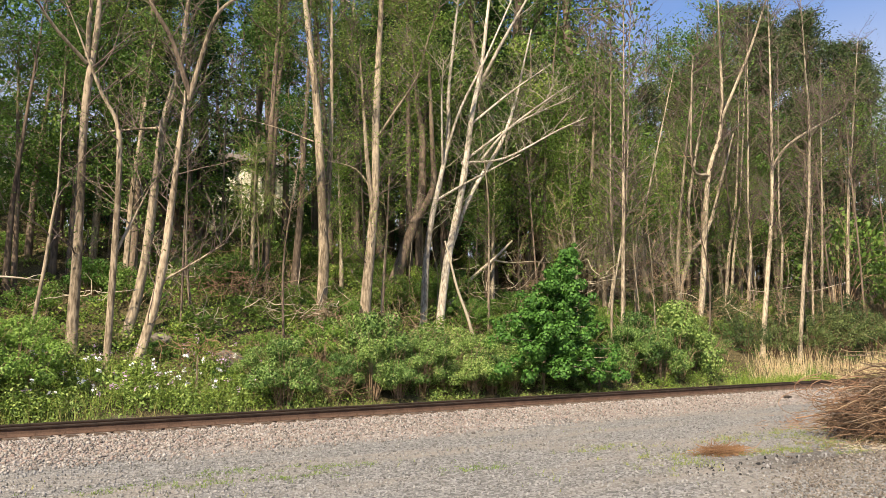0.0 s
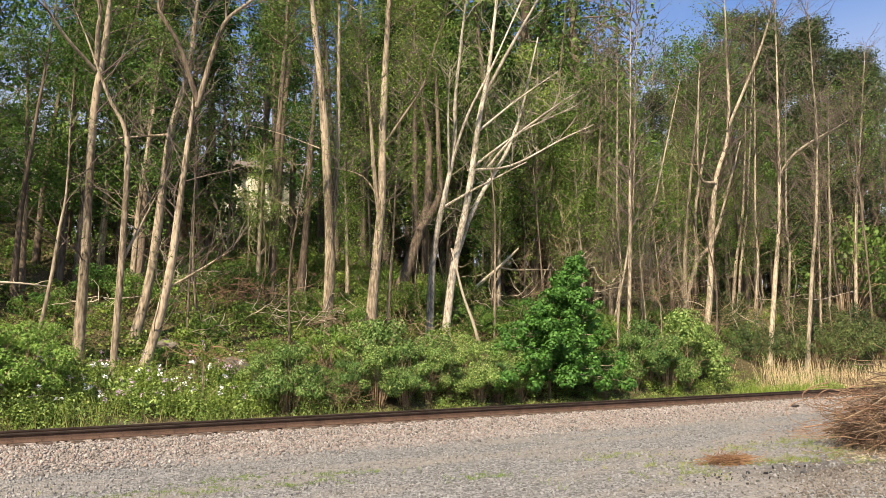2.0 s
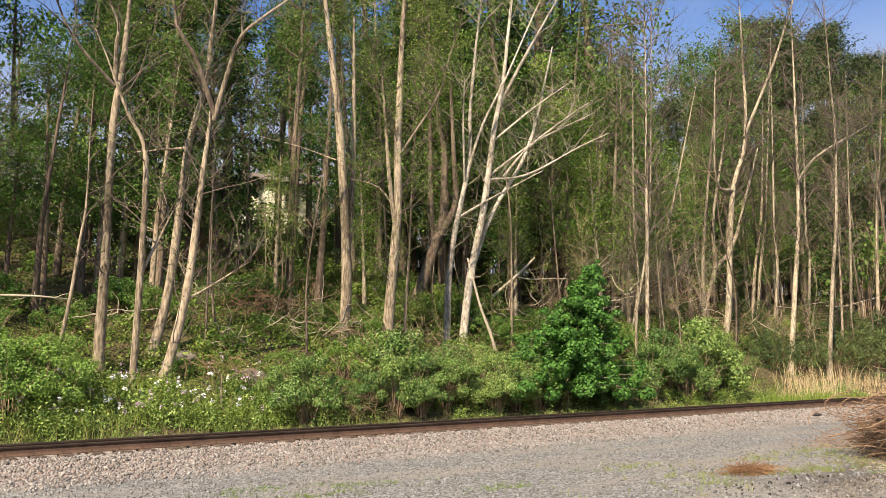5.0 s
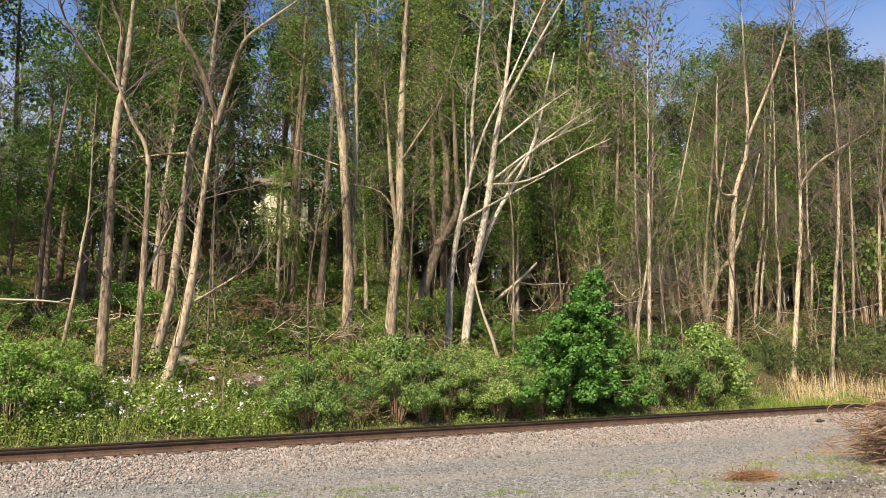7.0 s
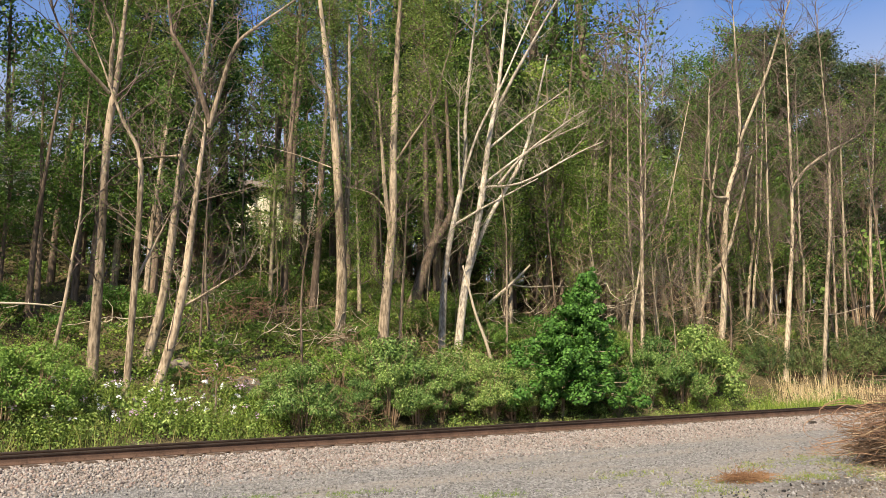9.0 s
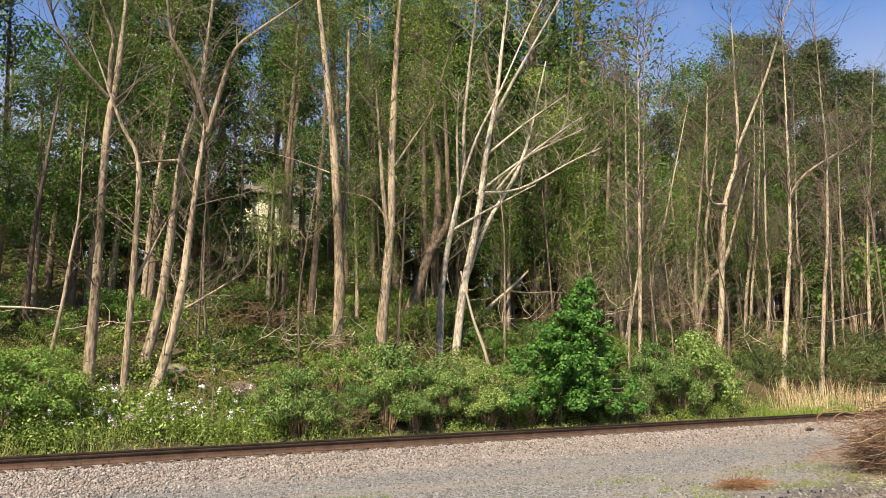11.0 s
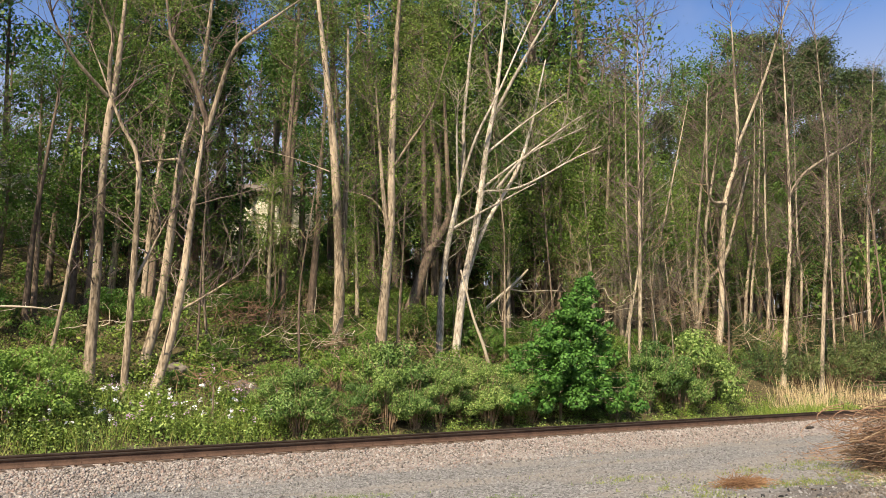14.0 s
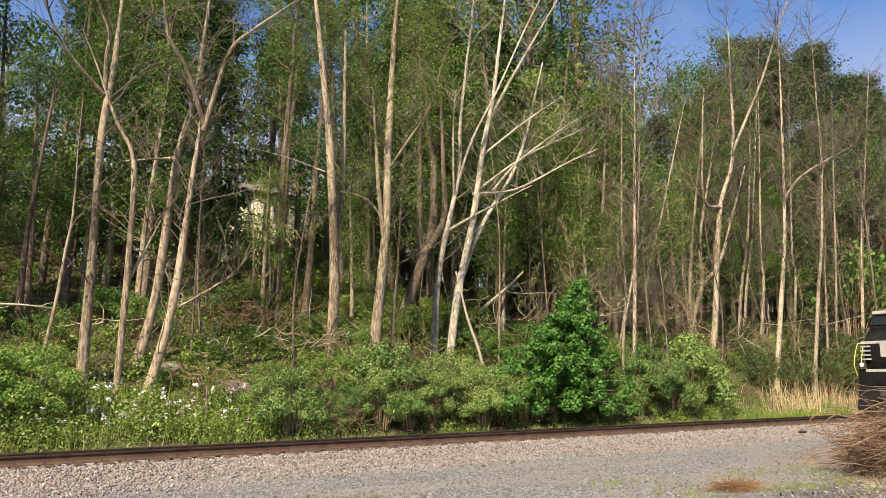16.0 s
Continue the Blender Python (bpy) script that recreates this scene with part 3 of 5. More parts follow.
tall_tree(27.18, 24.02, 0.143, ((0.22, 5.03), (0.32, 8.50), (0.42, 12.63), (0.55, 18.63)), twigs=45, leaves=200)
birch(28.07, 25.39, 0.109, ((0.08, 2.53), (1.15, 7.02), (1.61, 14.39), (1.93, 19.38)), twigs=40, leaves=120)
sapling(32.09, 30.66, 0.080, ((0.14, 3.52), (1.33, 9.63), (2.10, 13.56)))
sapling(31.76, 29.74, 0.094, ((0.25, 3.76), (0.40, 11.26), (0.47, 15.26)))
sapling(34.03, 28.95, 0.096, ((0.14, 4.12), (1.39, 7.50), (2.94, 12.15), (4.21, 15.94)))
birch(46.12, 37.58, 0.169, ((0.04, 5.96), (-0.21, 10.29), (-0.21, 14.75), (-0.21, 19.75)), twigs=25, leaves=120)
tall_tree(36.79, 28.69, 0.263, ((0.93, 2.43), (1.98, 4.67), (1.85, 7.21), (2.97, 11.20), (4.31, 16.02)), limbs=((0.148, ((1.81, 4.48), (3.95, 6.19), (6.01, 10.18), (7.39, 12.84))), (0.132, ((0.70, 2.10), (0.68, 5.41), (1.41, 10.63), (1.83, 13.60))), (0.099, ((0.42, 1.76), (-0.98, 3.16), (-3.70, 3.81))),), twigs=36, leaves=200)
tall_tree(36.57, 26.95, 0.270, ((0.73, 2.32), (1.36, 7.53), (1.87, 9.92), (3.14, 12.85), (3.21, 18.18), (3.26, 22.18)), limbs=((0.095, ((1.83, 9.41), (-0.12, 9.67), (-0.31, 13.96), (-0.40, 15.96))), (0.095, ((3.03, 12.83), (4.85, 17.45), (5.46, 20.93), (5.98, 23.88))),), twigs=50, leaves=120)
sapling(43.84, 29.90, 0.147, ((0.58, 3.79), (1.67, 7.62), (2.24, 12.33), (2.96, 18.29)))
birch(44.14, 29.71, 0.147, ((0.54, 3.86), (1.51, 7.68), (2.60, 15.64), (3.41, 21.59)), twigs=36, leaves=150)
birch(43.75, 28.32, 0.160, ((0.66, 4.25), (0.59, 7.13), (0.97, 13.49), (1.33, 19.48)), twigs=36, leaves=150)
tall_tree(39.08, 24.52, 0.204, ((0.76, 4.14), (1.55, 8.35), (1.87, 12.35), (2.03, 16.47), (2.27, 22.46)), limbs=((0.110, ((1.77, 10.84), (3.08, 12.37), (6.32, 14.09), (8.09, 15.03))),), twigs=50, leaves=150)
birch(47.46, 28.40, 0.149, ((0.77, 5.57), (0.52, 7.44), (0.93, 14.08), (1.31, 20.07)), twigs=30, leaves=200)
tall_tree(40.07, 22.97, 0.154, ((0.98, 5.60), (1.67, 8.81), (2.12, 13.77), (1.95, 17.10), (1.65, 23.09)), twigs=40, leaves=300)
sapling(45.54, 25.13, 0.103, ((0.29, 4.56), (0.32, 8.73), (0.35, 12.73)))
birch(53.82, 28.98, 0.161, ((0.66, 5.45), (1.22, 12.97), (1.74, 19.95)), twigs=36, leaves=300)
tall_tree(59.31, 29.84, 0.194, ((1.12, 9.12), (2.79, 16.14), (4.63, 23.93)), twigs=40, leaves=400)
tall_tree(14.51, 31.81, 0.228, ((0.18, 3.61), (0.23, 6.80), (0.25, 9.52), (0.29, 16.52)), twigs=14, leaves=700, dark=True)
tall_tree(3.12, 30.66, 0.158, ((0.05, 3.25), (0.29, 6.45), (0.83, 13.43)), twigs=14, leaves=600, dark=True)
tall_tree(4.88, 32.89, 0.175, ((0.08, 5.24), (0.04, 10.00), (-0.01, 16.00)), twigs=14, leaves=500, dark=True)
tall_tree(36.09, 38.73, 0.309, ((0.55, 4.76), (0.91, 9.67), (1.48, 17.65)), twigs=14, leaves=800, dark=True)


# ---- young maple and shrubs ----
def crown_points(n, clumps, spread):
    """Places for leaves on clumps of uneven size, and the way each leaf faces."""
    c = np.asarray(clumps, float)
    w = c[:, 3] ** 2
    k = RNG.choice(len(c), n, p=w / w.sum())
    d = RNG.normal(size=(n, 3))
    d /= np.linalg.norm(d, axis=1)[:, None]
    rad = RNG.uniform(0.5, 1.0, n) ** 0.5 * spread
    return c[k, :3] + d * (c[k, 3] * rad)[:, None] * np.array((1.0, 1.0, 0.75)), d


def young_maple(x, y):
    root = thing("young_maple", "young bright green maple with dense leafy crown beside the track", "tree", at=(x, y, gz(x, y)))
    g = Geo()
    top = smooth_path([(0, 0, -0.2), (0.1, -0.05, 1.2), (0.5, -0.2, 3), (1.3, -0.6, 5.4)], 4)
    g.tube(top, np.linspace(0.075, 0.012, len(top)), 8)
    part("trunk", g.mesh("trunk", BARK), root)
    clumps = []
    g = Geo()
    for k in range(12):
        level = 0.75 + 4.5 * (k / 11) ** 0.95
        size = 2.95 * (1 - (level - 0.8) / 4.75) ** 0.95
        boughs = 15 - k
        for j in range(boughs):
            z = level + RNG.normal(0, 0.09)
            reach = size * RNG.uniform(0.72, 1.08)
            az = 2 * math.pi * (j + RNG.uniform(-0.35, 0.35)) / boughs + k * 1.3
            q = top[np.argmin(abs(top[:, 2] - max(0.7, z - 0.35)))]
            end = np.array((q[0] + reach * math.cos(az), q[1] + reach * math.sin(az) * 0.9, z - 0.12))
            way = smooth_path([q, (q + end) / 2 + (0, 0, 0.14), end], 4)
            g.tube(way, np.linspace(0.02, 0.005, len(way)), 4)
            for t in (0.45, 0.72, 1.0):
                p = way[int(t * (len(way) - 1))]
                clumps.append((*(p + RNG.normal(0, 0.07, 3)), RNG.uniform(0.2, 0.36) * (0.6 + 0.4 * min(1, reach / 1.2))))
    clumps += [(1.12, -0.5, 4.95, 0.24), (1.2, -0.55, 5.2, 0.2), (1.3, -0.6, 5.45, 0.13)]
    tagged(part("branchwork", g.mesh("branchwork", BARK), root), kind="stuff")
    pts, faces = crown_points(36000, clumps, 1.0)
    tagged(part("foliage", leaf_mesh("foliage", pts, 0.10, LEAF_MAPLE, up=0.9, ratio=0.9, out=faces), root), kind="stuff")


young_maple(19.75, 21.35)


def make_shrub(name, label, radius, height, leaves, size, leaf, bark=TWIG, group="shrubs along the track"):
    """A many-stemmed shrub, built at the world's origin and then copied."""
    root = thing(name, label, "shrub", group)
    g, clumps = Geo(), []
    for _ in range(30):
        az, out = RNG.uniform(0, 2 * math.pi), radius * RNG.uniform(0.15, 0.95)
        z = height * RNG.uniform(0.3, 0.95) * (1 - 0.45 * (out / radius) ** 2)
        end = np.array((out * math.cos(az), out * math.sin(az), z))
        pts = smooth_path([(0.15 * math.cos(az), 0.15 * math.sin(az), -0.1), end * 0.5 + (0, 0, 0.15 * height), end], 3)
        g.tube(pts, np.linspace(0.016, 0.006, len(pts)), 3)
        clumps.append((*end, height * RNG.uniform(0.09, 0.2)))
        branch(g, end, (math.cos(az), math.sin(az), 1.0), height * 0.35, 0.007, 3, steps=3)
    tagged(part("stem", g.mesh("stem", bark), root), kind="stuff")
    pts, faces = crown_points(leaves, clumps, 1.05)
    tagged(part("foliage", leaf_mesh("foliage", pts, size, leaf, up=0.6, ratio=0.7, out=faces), root), kind="stuff")
    return root


def plant(model, places, z_off=0.0):
    """Copies of a model over the ground; the model itself takes the first place."""
    for k, (x, y, s) in enumerate(places):
        m = pose(x, y, gz(x, y) + z_off, 0, 0, RNG.uniform(0, 360)) @ Matrix.Diagonal((s, s, s * RNG.uniform(0.88, 1.12), 1))
        if k == 0:
            model.matrix_basis = m
        else:
            copy_thing(model, m)


shrub_a = make_shrub("shrub", "leafy green shrub with grey stems beside the track", 1.2, 2.1, 7500, 0.062, LEAF_SHRUB)
plant(shrub_a, [(9.4, 21.15, 0.95), (9.0, 22.15, 0.7), (12.4, 21.25, 0.95), (14.3, 21.35, 1.0), (16.4, 21.25, 0.95), (24.6, 21.55, 1.1), (26.6, 21.45, 1.2), (11.4, 21.5, 0.75), (13.4, 21.3, 0.85), (15.4, 21.4, 0.85), (17.4, 21.4, 0.75), (18.6, 22.2, 0.8)])
shrub_b = make_shrub("shrub", "dense mid-green shrub on the ditch edge", 1.35, 2.3, 7500, 0.075, LEAF_SHRUB)
# the three shrubs behind the maple are added to darken the hollow below it
plant(shrub_b, [(26.0, 22.05, 1.2), (28.4, 21.95, 1.15), (17.8, 21.85, 0.6), (13.4, 22.35, 0.9), (21.2, 22.5, 0.8), (19.4, 22.7, 0.8), (20.4, 23.1, 0.95), (18.3, 21.3, 0.6), (22.4, 21.2, 0.65)])
shrub_c = make_shrub("shrub", "dull olive shrub mixed with bare twigs", 1.3, 2.0, 3600, 0.07, LEAF_SHRUB)
plant(shrub_c, [(15.5, 22.7, 1.0), (13.0, 23.2, 1.0), (17.5, 23.4, 1.0), (22.8, 22.8, 0.9), (30.4, 22.7, 0.9), (33, 23.6, 0.9), (10.9, 21.3, 0.5)])
shrub_d = make_shrub("shrub", "pale yellow-green shrub high on the bank", 1.6, 1.9, 2600, 0.08, LEAF_SPRING, TWIG, "shrubs on the bank")
plant(shrub_d, [(RNG.uniform(-2, 62), RNG.uniform(26.5, 41), RNG.uniform(0.6, 1.2)) for _ in range(10)] + [(11.0, 31, 0.9), (13.0, 33, 1.1), (15.2, 34, 1.1), (16.6, 32, 0.9), (17.5, 35, 1.1), (12, 36, 1.2), (14.8, 30.5, 0.8), (10.2, 34, 0.9), (21, 34, 0.9)] + [(RNG.uniform(9, 24), RNG.uniform(27, 38), RNG.uniform(0.55, 0.95)) for _ in range(24)] + [(24, 27.5, 0.9), (27, 28.5, 1.0), (30, 27, 0.85), (33, 28, 0.9), (36, 27, 0.9), (40, 27, 0.9), (44, 28, 1.0), (48, 27, 1.0), (22, 30, 1.0), (7, 29, 0.8), (19.5, 29.5, 0.9), (16, 28.5, 0.8), (4, 28.5, 0.8)])
shrub_e = make_shrub("shrub", "dark green shrub in the shade of the bank", 1.6, 2.0, 2600, 0.08, LEAF_SHRUB, TWIG, "shrubs on the bank")
plant(shrub_e, [(RNG.uniform(-2, 90), RNG.uniform(27, 44), RNG.uniform(0.6, 1.3)) for _ in range(8)] + [(16.2, 41.5, 1.4), (18.2, 42, 1.4), (20, 41.5, 1.3), (1.2, 41, 1.2), (2.9, 41.2, 1.15), (4.5, 41, 1.1), (6.0, 41.5, 1.15), (-0.5, 40.5, 1.5), (25.5, 26.0, 0.8), (31.5, 25.5, 0.8), (35, 25.8, 0.8), (38.5, 26, 0.9), (46, 26.5, 0.9), (29, 25.4, 0.8)])
thicket = make_shrub("thicket", "shadowy green thicket along the hilltop", 1.5, 2.4, 1500, 0.11, LEAF_FOREST, TWIG, "thickets on the hilltop")
plant(thicket, [(17.2, 43.3, 1.3), (19.2, 43.5, 1.25), (21, 43.3, 1.2), (1, 43.2, 1.35), (3, 43.4, 1.3), (5, 43.2, 1.3)] + [(-12 + k * 2.6 + RNG.uniform(-0.8, 0.8), RNG.uniform(42, 50), RNG.uniform(1.5, 2.3)) for k in range(34) if k not in (5, 6, 11, 12, 13)] + [(-12 + k * 3.2, RNG.uniform(54, 60), RNG.uniform(2.0, 2.6)) for k in range(14)] + [(RNG.uniform(60, 130), RNG.uniform(30, 46), RNG.uniform(1.6, 2.5)) for k in range(18)])


near_shrub = make_shrub("shrub", "light yellow-green shrub beside the flowers", 1.1, 1.9, 7000, 0.058, LEAF_LIGHT, TWIG)
plant(near_shrub, [(1.8, 22.0, 1.15), (2.7, 22.5, 0.9), (1.2, 23.4, 1.25), (3.2, 24.2, 0.6)])
bank_bush = make_shrub("shrub", "mid-green leafy bush growing on the bank", 1.5, 1.8, 3800, 0.075, LEAF_MID, TWIG, "shrubs on the bank")
plant(bank_bush, [(11.8, 23.6, 0.8), (10.2, 24.6, 0.7), (14.6, 23.4, 0.9), (16.4, 23.8, 0.9), (18.2, 24.4, 0.9), (20.5, 25, 0.9)] + [(RNG.uniform(23, 37), RNG.uniform(23.8, 30), RNG.uniform(0.6, 1.2)) for _ in range(18)] + [(RNG.uniform(8, 23), RNG.uniform(25.5, 34), RNG.uniform(0.55, 1.15)) for _ in range(22)] + [(RNG.uniform(-1, 8), RNG.uniform(27, 36), RNG.uniform(0.7, 1.2)) for _ in range(12)] + [(10.9, 22.3, 0.6), (6.9, 25.2, 0.5)])
dark_bush = make_shrub("shrub", "dull dark-leaved bush with bare stems on the bank, shade added to its colour", 1.4, 1.9, 3000, 0.07, LEAF_SHADED, TWIG_DARK, "shrubs on the bank")
plant(dark_bush, [(36.5, 23.8, 1.0), (40, 24.2, 1.1), (43, 24.0, 1.2), (45.5, 23.6, 1.2), (47.5, 24.2, 1.4), (50, 23.8, 1.5), (49, 25, 1.6)] + [(RNG.uniform(36, 58), RNG.uniform(24.5, 31), RNG.uniform(0.7, 1.4)) for _ in range(22)])


# ---- woods behind ----
def make_broadleaf(label, leaf, bark, height, radius, leaves, low, size=0.2):
    root = thing("woodland_tree", label, "tree", "trees of the wood behind")
    g = Geo()
    lean = RNG.normal(0, 0.5, 2)
    top = smooth_path([(0, 0, -0.4), (lean[0] * 0.3, lean[1] * 0.3, height * 0.35), (lean[0], lean[1], height * 0.7), (lean[0] * 1.5, lean[1] * 1.5, height)], 5)
    g.tube(top, np.linspace(0.19, 0.03, len(top)), 7)
    part("trunk", g.mesh("trunk", bark), root)
    g, clumps = Geo(), []
    for _ in range(52):
        t = RNG.uniform(low, 1.0)
        q = top[int(t * (len(top) - 1))]
        az = RNG.uniform(0, 2 * math.pi)
        out = radius * RNG.uniform(0.3, 1.0) * (1.15 - 0.75 * t)
        pts = branch(g, q, (math.cos(az), math.sin(az), RNG.uniform(0.2, 0.8)), out * 1.3, 0.035, 4)
        for j in (3, 4, 5):
            clumps.append((*(pts[j] + RNG.normal(0, 0.15, 3)), RNG.uniform(0.3, 0.75)))
    tagged(part("branchwork", g.mesh("branchwork", bark, False), root), kind="stuff")
    pts, faces = crown_points(leaves, clumps, 1.15)
    tagged(part("foliage", leaf_mesh("foliage", pts, size, leaf, up=0.4, out=faces), root), kind="stuff")
    return root


def make_hemlock(label, height, radius, leaves):
    root = thing("evergreen_tree", label, "tree", "evergreens of the wood behind")
    g = Geo()
    top = np.array([(0, 0, -0.4), (0.05, 0, height * 0.5), (0, 0.05, height)])
    g.tube(top, (0.22, 0.14, 0.02), 7)
    part("trunk", g.mesh("trunk", BARK_DARK), root)
    g, pts_all = Geo(), []
    for _ in range(90):
        z = height * RNG.uniform(0.14, 1.0)
        az = RNG.uniform(0, 2 * math.pi)
        out = radius * (1.05 - z / height) * RNG.uniform(0.6, 1.1) + 0.2
        pts = branch(g, (0, 0, z), (math.cos(az), math.sin(az), 0.15), out, 0.025, 3, lift=-0.35, wander=0.06)
        side = np.array((-math.sin(az), math.cos(az), 0))
        for p, q in zip(pts[:-1], pts[1:]):
            k = max(4, int(leaves / 450))
            t = RNG.uniform(0, 1, k)[:, None]
            pts_all.append(p + (q - p) * t + side * RNG.normal(0, 0.28, k)[:, None] + RNG.normal(0, 0.05, (k, 3)))
    tagged(part("branchwork", g.mesh("branchwork", BARK_DARK, False), root), kind="stuff")
    tagged(part("needle_foliage", leaf_mesh("needle_foliage", np.concatenate(pts_all), 0.20, LEAF_DARK, up=1.2, ratio=0.45), root), kind="stuff")
    return root


def make_bare_tree(label, height, bark, count):
    root = thing("bare_tree", label, "tree", "bare trees of the wood")
    g = Geo()
    lean = RNG.normal(0, 0.7, 2)
    top = smooth_path([(0, 0, -0.4), (lean[0] * 0.4, lean[1] * 0.4, height * 0.35), (lean[0] * 0.7, lean[1], height * 0.7), (lean[0] * 1.6, lean[1] * 1.3, height)], 6)
    g.tube(top, np.linspace(0.085, 0.01, len(top)), 7)
    part("trunk", g.mesh("trunk", bark), root)
    g = Geo()
    ends = sprays(g, top, count, 0.45, 2.3, 0.024, 0.012)
    tagged(part("twigwork", g.mesh("twigwork", TWIG_GREY, False), root), kind="stuff")
    e = np.array(ends)
    tagged(part("foliage", leaf_mesh("foliage", e[RNG.integers(0, len(e), 1300)] + RNG.normal(0, 0.07, (1300, 3)), 0.11, LEAF_SPRING), root), kind="stuff")
    return root


def hides_house(x, y, margin):
    """Whether a plant here would block the sun or the view of a hilltop house."""
    ahead, aside = (18 - x) * 0.84 + (45.5 - y) * 0.54, (18 - x) * 0.54 - (45.5 - y) * 0.84
    if 0 < ahead < 14 and abs(aside) < 2.4:
        return True
    return 29 < y < 56 and (0.0 < x / y < 0.15 + margin or 0.39 - margin < x / y < 0.49 + margin)


def row(n, xr, yr, sr, margin=0.035, tall=16.0):
    out = []
    while len(out) < n:
        x, y = RNG.uniform(*xr), RNG.uniform(*yr)
        if not hides_house(x, y, margin):
            s = RNG.uniform(*sr)
            if x / y > 1.05:
                s = min(s, (1.7 + 0.385 * (0.578 * x + 0.816 * y) - gz(x, y)) / tall * RNG.uniform(0.8, 1.0))
            out.append((x, y, s))
    return out


wood_a = make_broadleaf("leafy green woodland tree on the hill", LEAF_FOREST, BARK_DARK, 16, 3.8, 6000, 0.15, 0.12)
plant(wood_a, [(27, 33, 1.5), (31, 36, 1.6), (35, 38, 1.65), (37, 40, 1.5), (30, 40, 1.7), (41, 41, 1.1), (33.5, 32.5, 1.45)] + row(14, (-14, 30), (36, 54), (0.95, 1.3)) + row(10, (40, 75), (36, 54), (1.15, 1.5), tall=18.0))
wood_b = make_broadleaf("bright spring-green woodland tree on the hill", LEAF_SPRING, BARK, 15, 3.6, 4800, 0.25, 0.145)
plant(wood_b, [(6.4, 33.5, 0.9), (-0.4, 29.5, 0.72), (7.0, 30.5, 0.75), (-1.0, 31, 0.75), (-2.5, 28.5, 0.7), (-2.0, 33, 0.8), (-3.0, 36, 0.8), (31, 29.5, 1.0), (33.5, 31, 1.05), (29, 32, 1.0)] + row(8, (14, 30), (35, 46), (1.1, 1.4)) + row(7, (24, 46), (31, 44), (1.2, 1.5)))
wood_c = make_broadleaf("thinly leafed woodland tree on the hill", LEAF_FOREST, BARK_DARK, 17, 3.0, 3400, 0.2, 0.15)
plant(wood_c, [(18, 51, 1.1), (21, 52, 1.15), (15, 52, 1.1), (3.5, 51, 1.0), (7, 52, 1.1), (10.5, 51, 1.1)] + row(8, (24, 46), (29, 42), (1.0, 1.35), tall=18.0) + row(22, (46, 110), (32, 48), (1.1, 1.5), tall=18.0))
wood_d = make_broadleaf("broad dense tree at the back of the wood", LEAF_FOREST, BARK_DARK, 15, 5.0, 2600, 0.03, 0.31)
plant(wood_d, row(8, (-30, 60), (56, 74), (1.0, 1.35)) + row(20, (60, 190), (50, 80), (0.95, 1.3)))
under_a = make_broadleaf("leafy understory tree with fine fresh leaves", LEAF_MID, BARK_DARK, 12, 3.0, 8000, 0.33, 0.095)
plant(under_a, [(5.4, 32.5, 0.85), (2.2, 31.5, 0.68), (16.8, 38, 1.4), (4.2, 34.5, 1.0), (7.5, 32, 0.95), (15.2, 36.5, 1.3), (19.5, 35, 1.3), (22, 33, 1.25), (25, 31, 1.15), (24, 36, 1.4), (28, 30, 1.05), (34, 33, 1.3), (38, 34, 1.3), (43, 36, 1.2), (21, 38, 1.4), (30.5, 34, 1.4), (47, 35, 1.15), (52, 34, 1.05), (57, 35, 1.15), (63, 37, 1.25), (10.5, 33.5, 0.8)])
canopy = make_broadleaf("tall tree with a high airy crown of small leaves", LEAF_CANOPY, BARK_DARK, 20, 3.2, 7000, 0.52, 0.1)
plant(canopy, [(13.2, 32, 1.0), (14.6, 35, 1.05), (3.4, 31, 0.62), (5.4, 32.5, 0.68), (12.2, 37, 1.15), (9.5, 38, 1.1), (17.5, 34, 1.0), (20.5, 31.5, 1.05), (7.4, 31, 0.9), (15.3, 39, 1.15), (11.5, 40, 1.1), (19.5, 40, 1.2), (24, 34, 1.1)])
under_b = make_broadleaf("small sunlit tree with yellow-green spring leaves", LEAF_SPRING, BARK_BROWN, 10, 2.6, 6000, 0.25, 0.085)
plant(under_b, [(28.5, 28, 0.9), (31, 28.5, 0.95), (33.5, 29.5, 1.0), (32, 31, 1.1), (34.5, 31.5, 1.15), (37.5, 31, 1.1), (33, 34, 1.35), (40, 31.5, 1.1), (36, 33.5, 1.3), (29.5, 31.5, 0.9), (39, 35, 1.3), (43.5, 33.5, 1.1), (48, 33, 1.0), (53, 34, 1.0), (24.5, 30, 0.8), (12.4, 31.5, 0.7), (16.5, 31, 0.7)])
bare_a = make_bare_tree("thin grey tree with bare spring twigs", 16, BARK_DARK, 50)
plant(bare_a, row(9, (-2, 30), (27, 38), (0.7, 1.05)) + row(13, (41, 82), (27, 40), (1.2, 1.7), tall=12.0))
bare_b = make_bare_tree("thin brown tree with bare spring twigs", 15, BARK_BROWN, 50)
plant(bare_b, row(5, (-2, 30), (27, 38), (0.7, 1.05)) + row(13, (41, 82), (27, 40), (1.2, 1.7), tall=12.0))
fir_a = make_hemlock("dark green hemlock on the hill", 15, 3.8, 7500)
